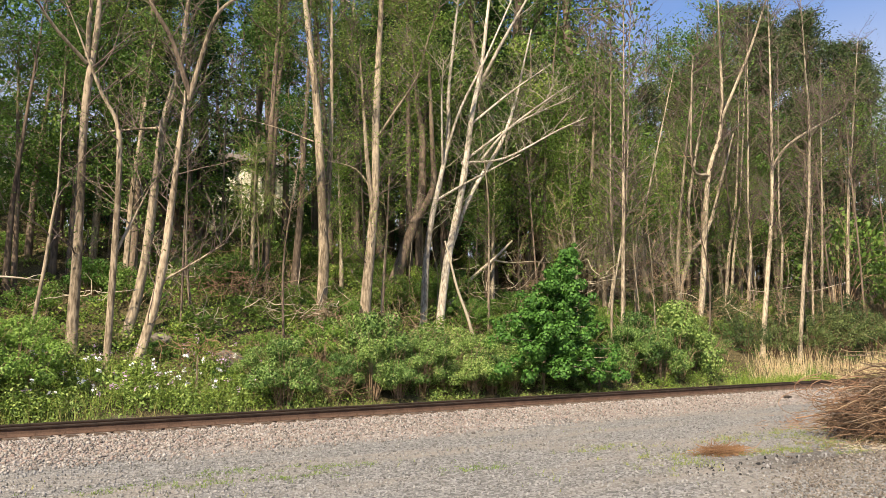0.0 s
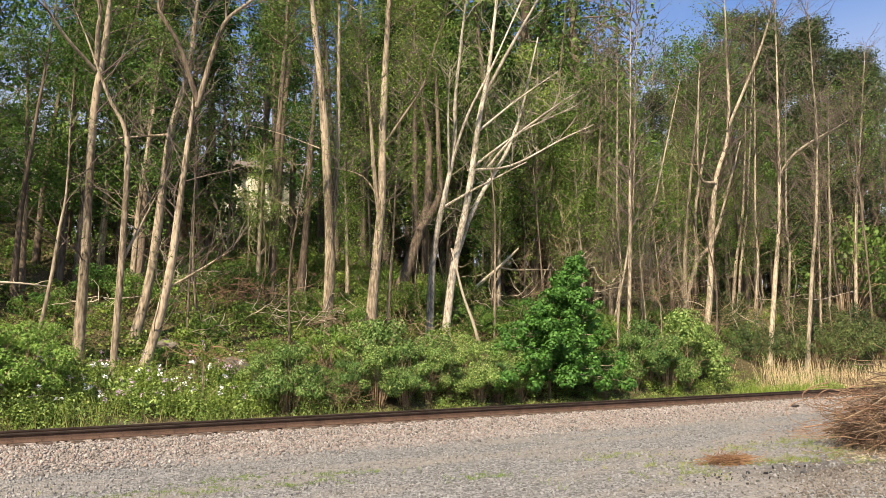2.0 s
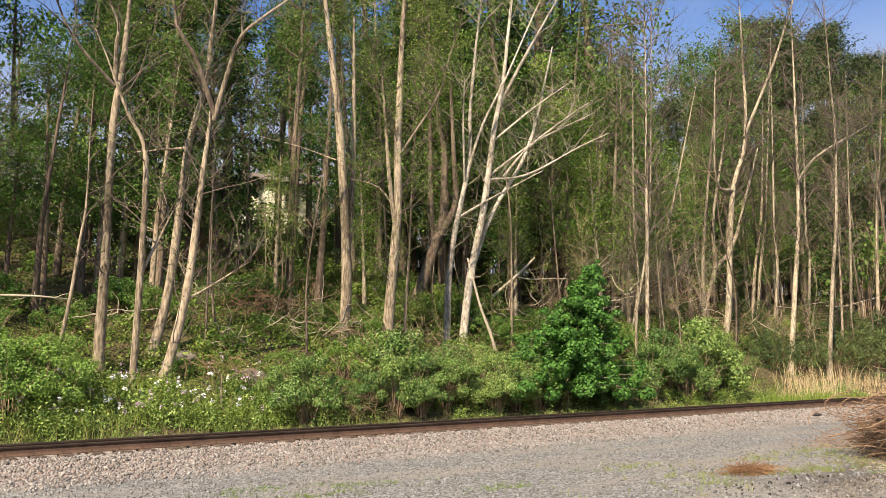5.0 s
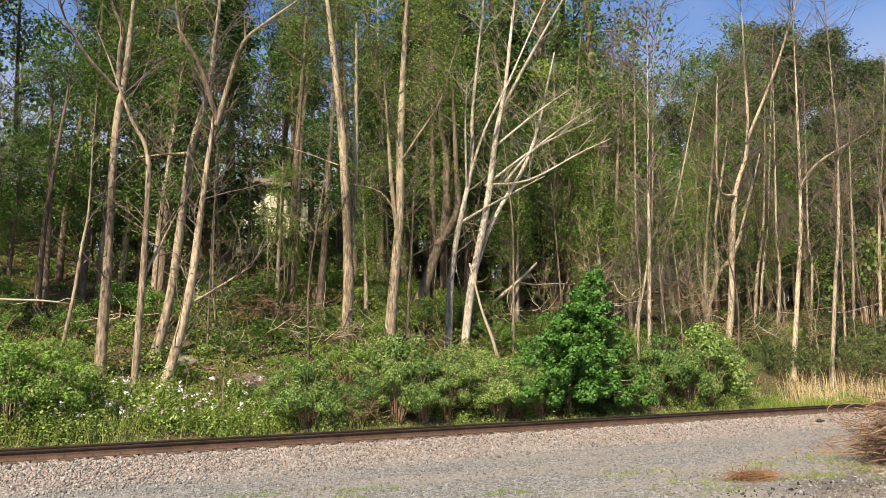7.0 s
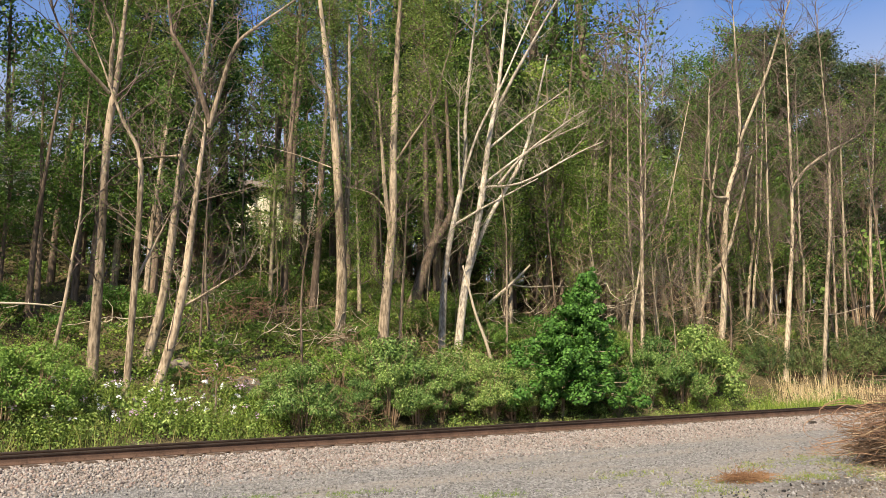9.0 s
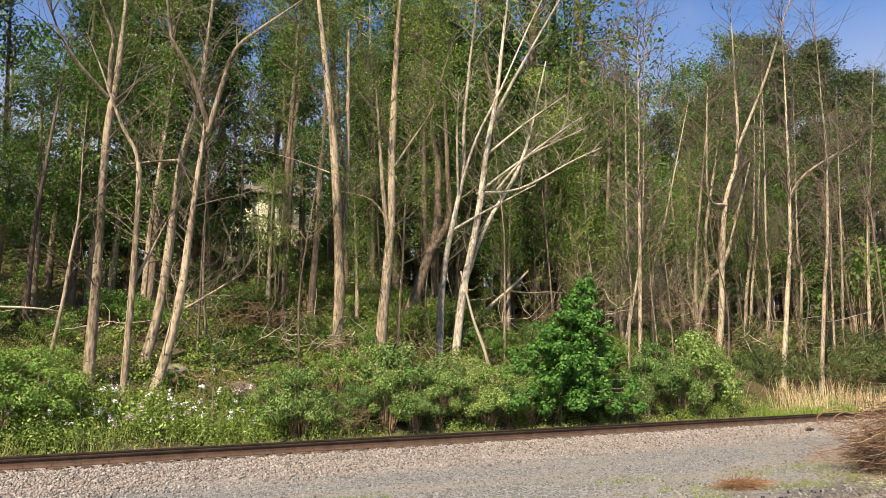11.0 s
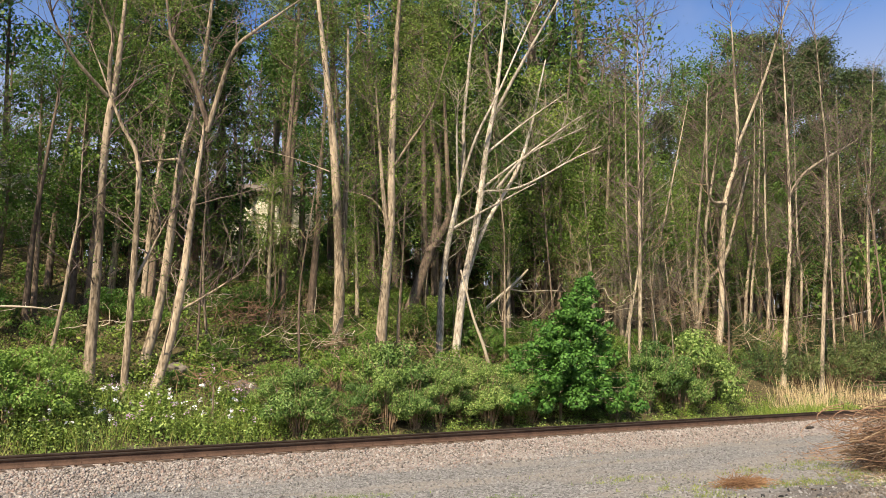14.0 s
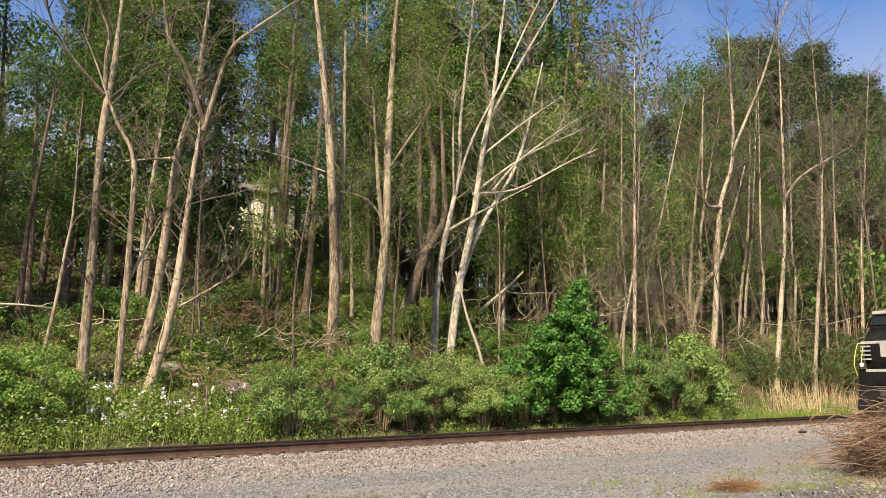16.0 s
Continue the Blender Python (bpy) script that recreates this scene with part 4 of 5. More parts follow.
plant(fir_a, [(7.4, 34.5, 0.95), (5.6, 36.5, 1.0), (8.6, 33.5, 0.95), (9.8, 36, 1.05), (11.5, 36, 1.15), (6.8, 40, 1.1), (21.5, 36, 1.1), (24.5, 40, 1.25), (26, 37, 1.2), (26.5, 43, 1.2), (28, 34, 1.1), (42, 42, 1.2), (54, 40, 1.1), (64, 44, 1.1), (70, 38, 1.1), (24, 33.5, 1.1), (31, 38, 1.35)])


def make_pine(label, height, radius, tufts):
    """An old pine: bare lower trunk, upswept boughs, needles in tufts."""
    root = thing("pine_tree", label, "tree", "pines of the wood behind")
    g = Geo()
    top = smooth_path([(0, 0, -0.4), (0.2, 0.1, height * 0.4), (-0.1, 0.2, height * 0.75), (0.1, 0.1, height)], 5)
    g.tube(top, np.linspace(0.2, 0.03, len(top)), 7)
    part("trunk", g.mesh("trunk", BARK_DARK), root)
    g, clumps = Geo(), []
    for _ in range(tufts):
        t = RNG.uniform(0.12, 1.0)
        q = top[int(t * (len(top) - 1))]
        az = RNG.uniform(0, 2 * math.pi)
        out = radius * RNG.uniform(0.35, 1.0) * (1.1 - 0.75 * t ** 2)
        pts = branch(g, q, (math.cos(az), math.sin(az), 0.25), out, 0.03, 4, 0.5, 5, 0.12)
        for j in (2, 3, 4, 5):
            clumps.append((*(pts[j] + RNG.normal(0, 0.12, 3)), RNG.uniform(0.22, 0.5)))
    tagged(part("branchwork", g.mesh("branchwork", BARK_DARK, False), root), kind="stuff")
    pts, faces = crown_points(9000, clumps, 1.15)
    tagged(part("needle_foliage", leaf_mesh("needle_foliage", pts, 0.15, NEEDLE_OLIVE, up=0.6, ratio=0.4, out=faces), root), kind="stuff")
    return root


pine = make_pine("olive-green pine standing behind the bare trees", 16, 3.4, 80)
plant(pine, [(62, 34, 1.25), (70, 34.5, 1.3), (66, 40, 1.5), (75, 41, 1.55), (58, 38.5, 1.2), (46, 37, 0.9), (51, 36, 0.95), (55, 37.5, 1.1), (60, 36, 1.3), (64, 38, 1.4), (68, 36, 1.4), (72, 39, 1.5), (76, 36, 1.45), (81, 38, 1.5), (57, 42, 1.1), (66, 43, 1.45), (88, 41, 1.6)])


# ---- thin stems on the bank ----
def make_stem(height, r, bark, twigs):
    root = thing("thin_sapling", "thin brown sapling stem with bare twigs on the bank", "sapling", "saplings on the bank")
    g = Geo()
    p = smooth_path([(0, 0, -0.2)] + [(RNG.normal(0, 0.05) * z, RNG.normal(0, 0.03) * z, z) for z in (height * 0.3, height * 0.6, height)], 5)
    g.tube(p, np.linspace(r, 0.006, len(p)), 6)
    part("trunk", g.mesh("trunk", bark), root)
    g = Geo()
    ends = sprays(g, p, twigs, 0.2, height * 0.16, 0.011, 0.006)
    tagged(part("twigwork", g.mesh("twigwork", TWIG, False), root), kind="stuff")
    e = np.array(ends)
    w = e[RNG.integers(0, len(e), 260)] + RNG.normal(0, 0.1, (260, 3))
    tagged(part("foliage", leaf_mesh("foliage", w, 0.07, LEAF_SPRING), root), kind="stuff")
    return root


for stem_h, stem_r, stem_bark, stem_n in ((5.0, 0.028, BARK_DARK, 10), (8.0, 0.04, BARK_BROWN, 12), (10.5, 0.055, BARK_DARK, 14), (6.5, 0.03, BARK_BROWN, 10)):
    spots = [(RNG.uniform(24, 50), RNG.uniform(23.6, 31), RNG.uniform(0.75, 1.25)) for _ in range(9)] + [(RNG.uniform(7, 24), RNG.uniform(24.5, 32), RNG.uniform(0.6, 1.0)) for _ in range(3)]
    plant(make_stem(stem_h, stem_r, stem_bark, stem_n), spots)


# ---- undergrowth, grass, flowers ----
def scatter(name, label, category, n, xr, yr, h, size, mat, up=0.5, clump=1.0):
    x, y = RNG.uniform(*xr, n), RNG.uniform(*yr, n)
    keep = (np.sin(x * 0.9 + 0.6 * y) + np.sin(x * 0.37 - y * 1.1 + 2) + RNG.normal(0, 0.9, n)) > -clump
    x, y = x[keep], y[keep]
    z = ground_z(x, y) + RNG.uniform(0, 1, len(x)) ** 1.5 * h
    tagged(new(name, leaf_mesh(name, np.stack([x, y, z], -1), size, mat, up=up)), label, category, kind="stuff")


def mounds(name, label, n, xr, yr, wide, high, per, size, mat):
    """Low leafy plants that stand in uneven mounds with dark gaps between them."""
    x, y = RNG.uniform(*xr, n), RNG.uniform(*yr, n)
    r, h = RNG.uniform(*wide, n), RNG.uniform(*high, n)
    k = np.repeat(np.arange(n), per)
    d = RNG.normal(size=(n * per, 3))
    d[:, 2] = np.abs(d[:, 2])
    d /= np.linalg.norm(d, axis=1)[:, None]
    d *= RNG.uniform(0.55, 1.12, (n * per, 1))
    c = np.stack([x, y, ground_z(x, y) - 0.05], -1)[k] + d * np.stack([r, r, h], -1)[k]
    tagged(new(name, leaf_mesh(name, c, size, mat, up=0.5, out=d, facing=0.8)), label, "undergrowth", kind="stuff")


mounds("undergrowth", "mixed green herbs and seedlings covering the bank", 620, (-4, 60), (25.5, 42), (0.35, 0.9), (0.3, 0.9), 95, 0.105, HERB)
mounds("bank_seedlings", "yellow-green seedlings on the sunlit bank", 260, (8, 30), (25, 38), (0.3, 0.8), (0.3, 1.0), 100, 0.095, LEAF_SPRING)
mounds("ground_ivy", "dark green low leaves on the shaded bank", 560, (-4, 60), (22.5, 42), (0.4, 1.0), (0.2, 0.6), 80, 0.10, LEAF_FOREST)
mounds("low_herbs", "mixed green herbs below the trees", 640, (-2, 34), (20.9, 29.5), (0.22, 0.55), (0.25, 0.8), 130, 0.06, HERB)
mounds("track_weeds", "leafy green weeds along the ditch", 150, (-2, 40), (20.5, 22.2), (0.18, 0.4), (0.25, 0.6), 110, 0.055, LEAF_SHRUB)
scatter("leaf_litter", "brown dead leaves on the bank", "leaf litter", 30000, (-6, 66), (21.5, 43), 0.06, 0.11, DRY_LEAF, up=1.5)


def blades(name, label, category, n, xr, yr, hr, mat, width=0.012, lean=0.22, clump=1.5):
    x, y = RNG.uniform(*xr, n), RNG.uniform(*yr, n)
    keep = (np.sin(x * 1.7 + y) + np.sin(x * 0.6 - 2.1 * y) + RNG.normal(0, 0.8, n)) > -clump
    x, y = x[keep], y[keep]
    n = len(x)
    h = RNG.uniform(*hr, n)
    p = np.stack([x, y, ground_z(x, y) - 0.02], -1)
    az = RNG.uniform(0, 2 * math.pi, n)
    side = np.stack([np.cos(az), np.sin(az), np.zeros(n)], -1) * width
    tip = RNG.normal(0, lean, (n, 3)) * h[:, None]
    tip[:, 2] = h
    mid = p + tip * np.array((0.35, 0.35, 0.6))
    v = np.stack([p - side, p + side, mid + side * 0.8, p + tip + side * 0.15, p + tip - side * 0.15, mid - side * 0.8], 1).reshape(-1, 3)
    f = (np.array([(0, 1, 2, 5), (5, 2, 3, 4)])[None] + (np.arange(n) * 6)[:, None, None]).reshape(-1, 4)
    tagged(new(name, mesh_of(name, v, f, mat)), label, category, kind="stuff")


blades("track_grass", "yellow-green grass along the far side of the track", "grass", 9000, (-3, 60), (19.6, 21.0), (0.05, 0.32), GRASS, 0.009, 0.5, 0.3)
blades("meadow_grass", "tall green grass among the flowers", "grass", 4500, (-3, 11), (20.4, 25), (0.25, 0.75), GRASS, 0.009, 0.35, 0.2)
mounds("flower_herbs", "lush green flowering herbs beside the track", 190, (-2, 10.5), (20.7, 25), (0.2, 0.45), (0.5, 1.1), 170, 0.055, HERB)
mounds("broad_herbs", "broad-leaved green plants among the flowers", 70, (-2, 10.5), (20.9, 24.5), (0.25, 0.5), (0.4, 0.9), 130, 0.085, LEAF_SHRUB)
blades("reeds", "dry straw-coloured reeds beyond the track", "reeds", 4200, (33, 72), (20.5, 22.8), (0.25, 1.4), REED, 0.009, 0.2, 0.0)
blades("dry_grass", "low tan dry grass among the reeds", "grass", 6000, (32, 72), (20.2, 22.6), (0.12, 0.6), REED, 0.008, 0.45, 0.2)
blades("ditch_grass", "fresh green grass at the edge of the reeds", "grass", 2500, (30.5, 38), (19.8, 21.2), (0.15, 0.5), HERB, 0.012, 0.25, 1.5)
blades("lot_weeds", "small green weeds sprouting through the gravel", "weeds", 1500, (1, 16), (5.5, 12), (0.02, 0.09), GRASS, 0.008, 0.5, -1.35)


def flowers(name, label, n, xr, yr, mat, size):
    c = np.stack([RNG.uniform(*xr, n), RNG.uniform(*yr, n)], -1)
    h = RNG.uniform(0.45, 1.0, n)
    k = 9
    p = np.repeat(np.concatenate([c, (ground_z(c[:, 0], c[:, 1]) + h)[:, None]], 1), k, 0) + RNG.normal(0, 0.045, (n * k, 3))
    root = thing(name, label, "wildflowers", kind="stuff")
    part("blossoms", leaf_mesh("blossoms", p, size, mat, up=0.3, ratio=0.9), root)
    g = Geo()
    for (x, y), hh in zip(c, h):
        z = gz(x, y)
        g.tube([(x, y, z), (x + 0.02, y, z + hh * 0.5), (x, y, z + hh)], (0.008, 0.006, 0.004), 3)
    part("flower_stems", g.mesh("flower_stems", HERB), root)


flowers("white_flowers", "white wildflowers in the rough grass", 36, (1.2, 9.0), (20.8, 23.5), PETAL_WHITE, 0.07)
flowers("purple_flowers", "pale purple wildflowers in the rough grass", 60, (1.2, 9.5), (20.9, 24.5), PETAL_PURPLE, 0.05)


# ---- dead tangles, rocks ----
def tangle(name, label, x, y, n, size, r, mat, lift=0.2, z=0.0):
    """A snarl of dead vines and twigs."""
    root = thing(name, label, "dead brush", at=(x, y, gz(x, y)))
    g = Geo()
    for _ in range(n):
        s = np.array((*RNG.normal(0, size * 0.4, 2), z + abs(RNG.normal(0, size * 0.3))))
        branch(g, s, RNG.normal(0, 1, 3) * (1, 1, 0.6), size * RNG.uniform(0.5, 1.3), r * RNG.uniform(0.5, 1.4), 4, lift, 7, 0.28)
    tagged(part("dead_twigwork", g.mesh("dead_twigwork", mat, False), root), kind="stuff")


for tx, ty, tn, ts, tz in ((8.0, 24.0, 50, 1.1, 0.3), (10.0, 28.0, 80, 1.6, 0.6), (9.5, 33.0, 90, 2.0, 0.8), (12.2, 29.5, 60, 1.6, 0.5), (13.0, 26.0, 60, 1.3, 0.6), (17.0, 27.0, 50, 1.5, 0.6), (11.0, 21.1, 80, 0.8, 0.25), (26.0, 29.0, 60, 2.2, 1.5), (31.0, 28.0, 90, 2.6, 2.5), (33.0, 27.0, 90, 2.4, 2.0), (37.0, 27.0, 60, 2.2, 1.0), (28.5, 31.0, 90, 2.6, 3.0), (42.0, 27.0, 60, 2.2, 1.0), (48.0, 27.5, 60, 2.2, 1.2)):
    tangle("vine_tangle", "tangle of dead brown vines and twigs on the bank", tx, ty, tn, ts, 0.012, TWIG_RED if tx < 10.5 else TWIG_DARK if tx < 12 else TWIG, 0.2, tz)


for tx, ty, tn, ts, tz in ((29.5, 28.5, 90, 2.6, 3.2), (32.0, 28.5, 90, 2.6, 3.4), (30.5, 27.5, 70, 2.2, 2.0), (34.5, 28.5, 70, 2.4, 3.2)):
    tangle("vine_tangle", "pale bare vines hanging among the slender trees", tx, ty, tn, ts, 0.011, TWIG_PALE, 0.6, tz)


for tx, ty, tn, ts, tz in ((8.6, 25.6, 26, 1.2, 0.5), (11.0, 27.0, 34, 1.6, 0.5), (12.6, 25.4, 26, 1.3, 0.7), (15.2, 26.5, 26, 1.4, 0.6), (17.6, 25.6, 18, 1.2, 0.7), (9.0, 30.0, 30, 1.8, 0.8), (22.5, 27.0, 30, 2.0, 1.6), (26.5, 27.0, 36, 2.4, 2.4), (34.5, 27.5, 30, 2.2, 1.6), (40.0, 27.0, 30, 2.2, 1.4), (5.0, 27.5, 20, 1.6, 0.8)):
    tangle("dead_boughs", "bleached bare boughs caught in the undergrowth", tx, ty, tn // 2, ts, 0.016, DEADWOOD, 0.35, tz)


def boulder(x, y, s, flat):
    bm = bmesh.new()
    bmesh.ops.create_icosphere(bm, subdivisions=3, radius=1)
    for v in bm.verts:
        v.co *= 1 + 0.28 * noise.noise(v.co * 1.3 + Vector((x, y, 0))) + 0.08 * noise.noise(v.co * 4)
    bmesh.ops.transform(bm, matrix=Matrix.Diagonal((s, s * 0.8, s * flat, 1)), verts=bm.verts)
    ob = new("boulder", bm_mesh("boulder", bm, ROCK))
    ob.location = (x, y, gz(x, y) + s * flat * 0.25)
    tagged(ob, "grey-brown weathered boulder half sunk in the bank", "rock", "boulders on the bank")


boulder(8.75, 24.3, 0.62, 0.6)
boulder(7.3, 26.6, 0.5, 0.5)


def broken_stem(x, y):
    root = thing("broken_stem", "splintered brown dead stem standing in the herbs", "dead wood", at=(x, y, gz(x, y)))
    for way, long, r in (((-0.05, 0, 1), 1.15, 0.05), ((0.5, 0.1, 0.25), 0.75, 0.045), ((-0.4, 0.2, 0.35), 0.5, 0.035)):
        g = Geo()
        branch(g, (0, 0, -0.05), way, long, r, 6, 0.05, 6, 0.08)
        part("limb", g.mesh("limb", BARK), root)


broken_stem(7.2, 22.3)


# fallen bleached branch reaching in over the bank
def fallen_branch(x, y, z, dx, dz, r):
    root = thing("fallen_branch", "bare bleached branch lying across the bank", "dead branch", at=(x, y, z))
    g = Geo()
    p = smooth_path([(0, 0, 0), (dx * 0.3, 0.1, dz * 0.2 - 0.02 * dx), (dx * 0.7, 0, dz * 0.6), (dx, 0.05, dz)], 4)
    g.tube(p, np.linspace(r, r * 0.4, len(p)), 6)
    for _ in range(5):
        branch(g, p[RNG.integers(3, len(p))], RNG.normal(0, 1, 3), 0.5, r * 0.3)
    part("limb", g.mesh("limb", DEADWOOD), root)


fallen_branch(0.6, 25.2, 4.2, 2.9, -0.15, 0.05)
fallen_branch(42.0, 27.0, 5.4, 6.0, 0.5, 0.025)
fallen_branch(47.5, 27.0, 5.6, 7.0, 0.9, 0.03)
fallen_branch(24.2, 29.5, 6.4, 3.6, 0.1, 0.04)


# ---- brush pile on the lot ----
def brush_pile(x, y):
    root = thing("brush_pile", "heap of cut brown branches and vines on the gravel", "brush pile", at=(x, y, gz(x, y)))
    for k in range(280):
        az = RNG.uniform(0, 2 * math.pi)
        d = 1.6 * RNG.uniform(0, 1) ** 0.7
        z = RNG.uniform(0.1, 1.0) ** 0.7 * 1.5 * (1 - (d / 1.8) ** 2) + 0.05
        az2 = RNG.choice((2.55, 5.7)) + RNG.normal(0, 0.6)
        long = RNG.uniform(0.8, 2.0)
        start = (d * math.cos(az) - 0.4 * long * math.cos(az2), d * math.sin(az) - 0.4 * long * math.sin(az2), z)
        g = Geo()
        branch(g, start, (math.cos(az2), math.sin(az2), RNG.normal(0.1, 0.16)), long, RNG.uniform(0.006, 0.015), 4, -0.55, 8, 0.16)
        g.v[-1][:, 2] = np.maximum(g.v[-1][:, 2], 0.015)
        part("branch", g.mesh("branch", (TWIG, TWIG_RED, TWIG_DARK, TWIG, BARK_DARK)[k % 5], True), root)
    # fine twigs coloured dark to put in the shade inside the heap
    g = Geo()
    for _ in range(3000):
        az, d = RNG.uniform(0, 2 * math.pi), 1.45 * RNG.uniform(0, 1) ** 0.6
        z = RNG.uniform(0.03, 1.0) * 1.3 * (1 - (d / 1.6) ** 2) + 0.03
        branch(g, (d * math.cos(az), d * math.sin(az), z), RNG.normal(0, 1, 3) * (1, 1, 0.3), RNG.uniform(0.25, 0.8), 0.005, 3, -0.3, 5, 0.3)
    tagged(part("twigwork", g.mesh("twigwork", TWIG_DARK, False), root), kind="stuff")
    g = Geo()
    for k in range(12):
        c = np.array((RNG.uniform(-1.6, -0.8), RNG.uniform(0.2, 1.2), RNG.uniform(0.65, 1.0)))
        rr, t0 = RNG.uniform(0.3, 0.6), RNG.uniform(1, 3)
        t = np.linspace(t0, t0 + RNG.uniform(3, 5), 18)
        g.tube(np.stack([c[0] + rr * np.cos(t), c[1] - 0.6 * rr * np.cos(t), c[2] + rr * 0.45 * np.sin(t)], -1), np.linspace(0.009, 0.005, 18), 4)
    for k in range(70):
        s = np.array((RNG.uniform(-1.5, -0.6), RNG.uniform(0.3, 1.0), RNG.uniform(0.6, 1.1)))
        branch(g, s, RNG.normal(0, 1, 3) * (1, 1, 0.4) + (-0.4, 0.3, 0), RNG.uniform(0.3, 0.8), 0.0045, 3, -0.3, 6, 0.25)
    part("vines", g.mesh("vines", TWIG_RED), root, "looping reddish vines")


brush_pile(15.5, 6.72)


# ---- small things on the lot ----
def mat_of_straw(name, label, x, y, n, spread, mat, h, length):
    root = thing(name, label, "plant debris", kind="stuff", at=(x, y, gz(x, y)))
    g = Geo()
    for _ in range(n):
        a = np.array((RNG.normal(0, spread[0]), RNG.normal(0, spread[1]), RNG.uniform(0.005, h)))
        branch(g, a, RNG.normal(0, 1, 3) * (1, 1, 0.15), length * RNG.uniform(0.5, 1.3), 0.005, 3, 0, 3, 0.2)
    part("straws", g.mesh("straws", mat, False), root)


mat_of_straw("dead_grass_patch", "patch of dead rust-brown grass on the gravel", 11.0, 7.72, 700, (0.24, 0.12), DEAD_GRASS, 0.10, 0.18)
mat_of_straw("needle_litter", "reddish dead needles and twigs spread behind the brush pile", 18.3, 9.3, 700, (1.4, 0.6), TWIG_RED, 0.05, 0.22)
mat_of_straw("twig_litter", "dry twigs and straw scattered before the brush pile", 14.6, 6.9, 260, (1.1, 0.4), TWIG, 0.04, 0.3)
def weed_patch(name, label, n, spots, spread, hr, mat):
    """Fine weeds in loose tufts round the given spots."""
    c = np.asarray(spots, float)[RNG.integers(0, len(spots), n // 14)]
    c = c + RNG.normal(0, 1, c.shape) * spread
    p = np.repeat(c, 14, 0) + RNG.normal(0, 0.03, (len(c) * 14, 2))
    n = len(p)
    h = RNG.uniform(*hr, n)
    base = np.stack([p[:, 0], p[:, 1], ground_z(p[:, 0], p[:, 1]) - 0.01], -1)
    az = RNG.uniform(0, 2 * math.pi, n)
    side = np.stack([np.cos(az), np.sin(az), np.zeros(n)], -1) * 0.0045
    tip = RNG.normal(0, 0.55, (n, 3)) * h[:, None]
    tip[:, 2] = h
    v = np.stack([base - side, base + side, base + tip + side * 0.3, base + tip - side * 0.3], 1).reshape(-1, 3)
    tagged(new(name, mesh_of(name, v, np.arange(4 * n).reshape(n, 4), mat)), label, "weeds", kind="stuff")


weed_patch("green_weeds", "low green weeds growing on the gravel", 2400, [(11.6, 7.5), (11.9, 7.35), (12.3, 7.2), (13.4, 7.6), (13.9, 7.3), (14.6, 7.2), (14.2, 8.2), (12.9, 6.6)], (0.38, 0.2), (0.015, 0.08), GRASS)
weed_patch("thin_weeds", "thin pale weeds scattered over the gravel", 3200, [(10.0, 8.0), (9.6, 7.3), (13.0, 8.8), (15.2, 8.9), (15.0, 6.4), (10.4, 9.4)], (0.5, 0.25), (0.01, 0.07), GRASS)
weed_patch("weed_tufts", "small bright green weeds in the gravel", 3600, [(2.4, 10.6), (3.4, 10.3), (4.6, 10.0), (5.6, 10.6), (4.0, 11.0), (7.2, 9.0)], (0.4, 0.16), (0.01, 0.05), HERB)
stones("cinders", "scattered black cinders on the gravel", COAL, 60, (9.0, 11.6), (6.2, 7.1), 0.04)
stones("pale_stones", "few pale loose stones on the lot", PALE_STONE, 24, (2, 14), (5, 12), 0.035)
mat_of_straw("straw_litter", "pale straw and bark scraps below the brush pile", 14.3, 6.6, 300, (0.9, 0.3), DEADWOOD, 0.03, 0.16)


def loose_plate(x, y):
    ob = new("tie_plate", box_mesh("tie_plate", GRIME, (-0.2, 0.2, -0.1, 0.1, 0.0, 0.06), 0.01))
    ob.matrix_basis = pose(x, y, gz(x, y) + 0.03, 6, 4, 20)
    tagged(ob, "dark discarded steel tie plate on the ballast", "scrap metal")


loose_plate(24.4, 14.5)


# ---- houses on the hilltop ----
def house(x0, x1, y, z0, wall_h, depth, label):
    root = thing("house", label, "house", "houses on the hilltop", at=(x0, y, z0))
    w = x1 - x0
    part("wall", box_mesh("wall", CREAM, (0, w, 0, depth, -2.5, wall_h)), root)
    for k in range(int(wall_h / 0.22)):
        part("siding_board", box_mesh("siding_board", CREAM, (-0.01, w + 0.01, -0.03, 0, k * 0.22, k * 0.22 + 0.2)), root)
    bm = bmesh.new()
    pts = [(-0.4, -0.4, wall_h), (w + 0.4, -0.4, wall_h), (w + 0.4, depth + 0.4, wall_h), (-0.4, depth + 0.4, wall_h), (-0.4, depth / 2, wall_h + 1.4), (w + 0.4, depth / 2, wall_h + 1.4)]
    vs = [bm.verts.new(p) for p in pts]
    for f in ((0, 1, 5, 4), (2, 3, 4, 5), (0, 4, 3), (1, 2, 5), (0, 3, 2, 1)):
        bm.faces.new([vs[i] for i in f])
    part("roof", bm_mesh("roof", bm, ROOFING), root, "grey shingle roof")
    for k in range(int(w // 3)):
        cx = 1.6 + k * 3.0
        win = part("window", box_mesh("window", WHITE_PAINT, (cx - 0.55, cx + 0.55, -0.07, -0.03, 0.9, 2.1)), root)
        part("pane", box_mesh("pane", GLASS, (cx - 0.46, cx + 0.46, -0.085, -0.072, 0.98, 2.02)), win)


house(-2.5, 6.2, 45, 10.6, 2.6, 7, "cream-sided house glimpsed through the trees")
house(17.3, 20.9, 45.5, 11.2, 2.7, 7, "pale cream house behind the hilltop trees")


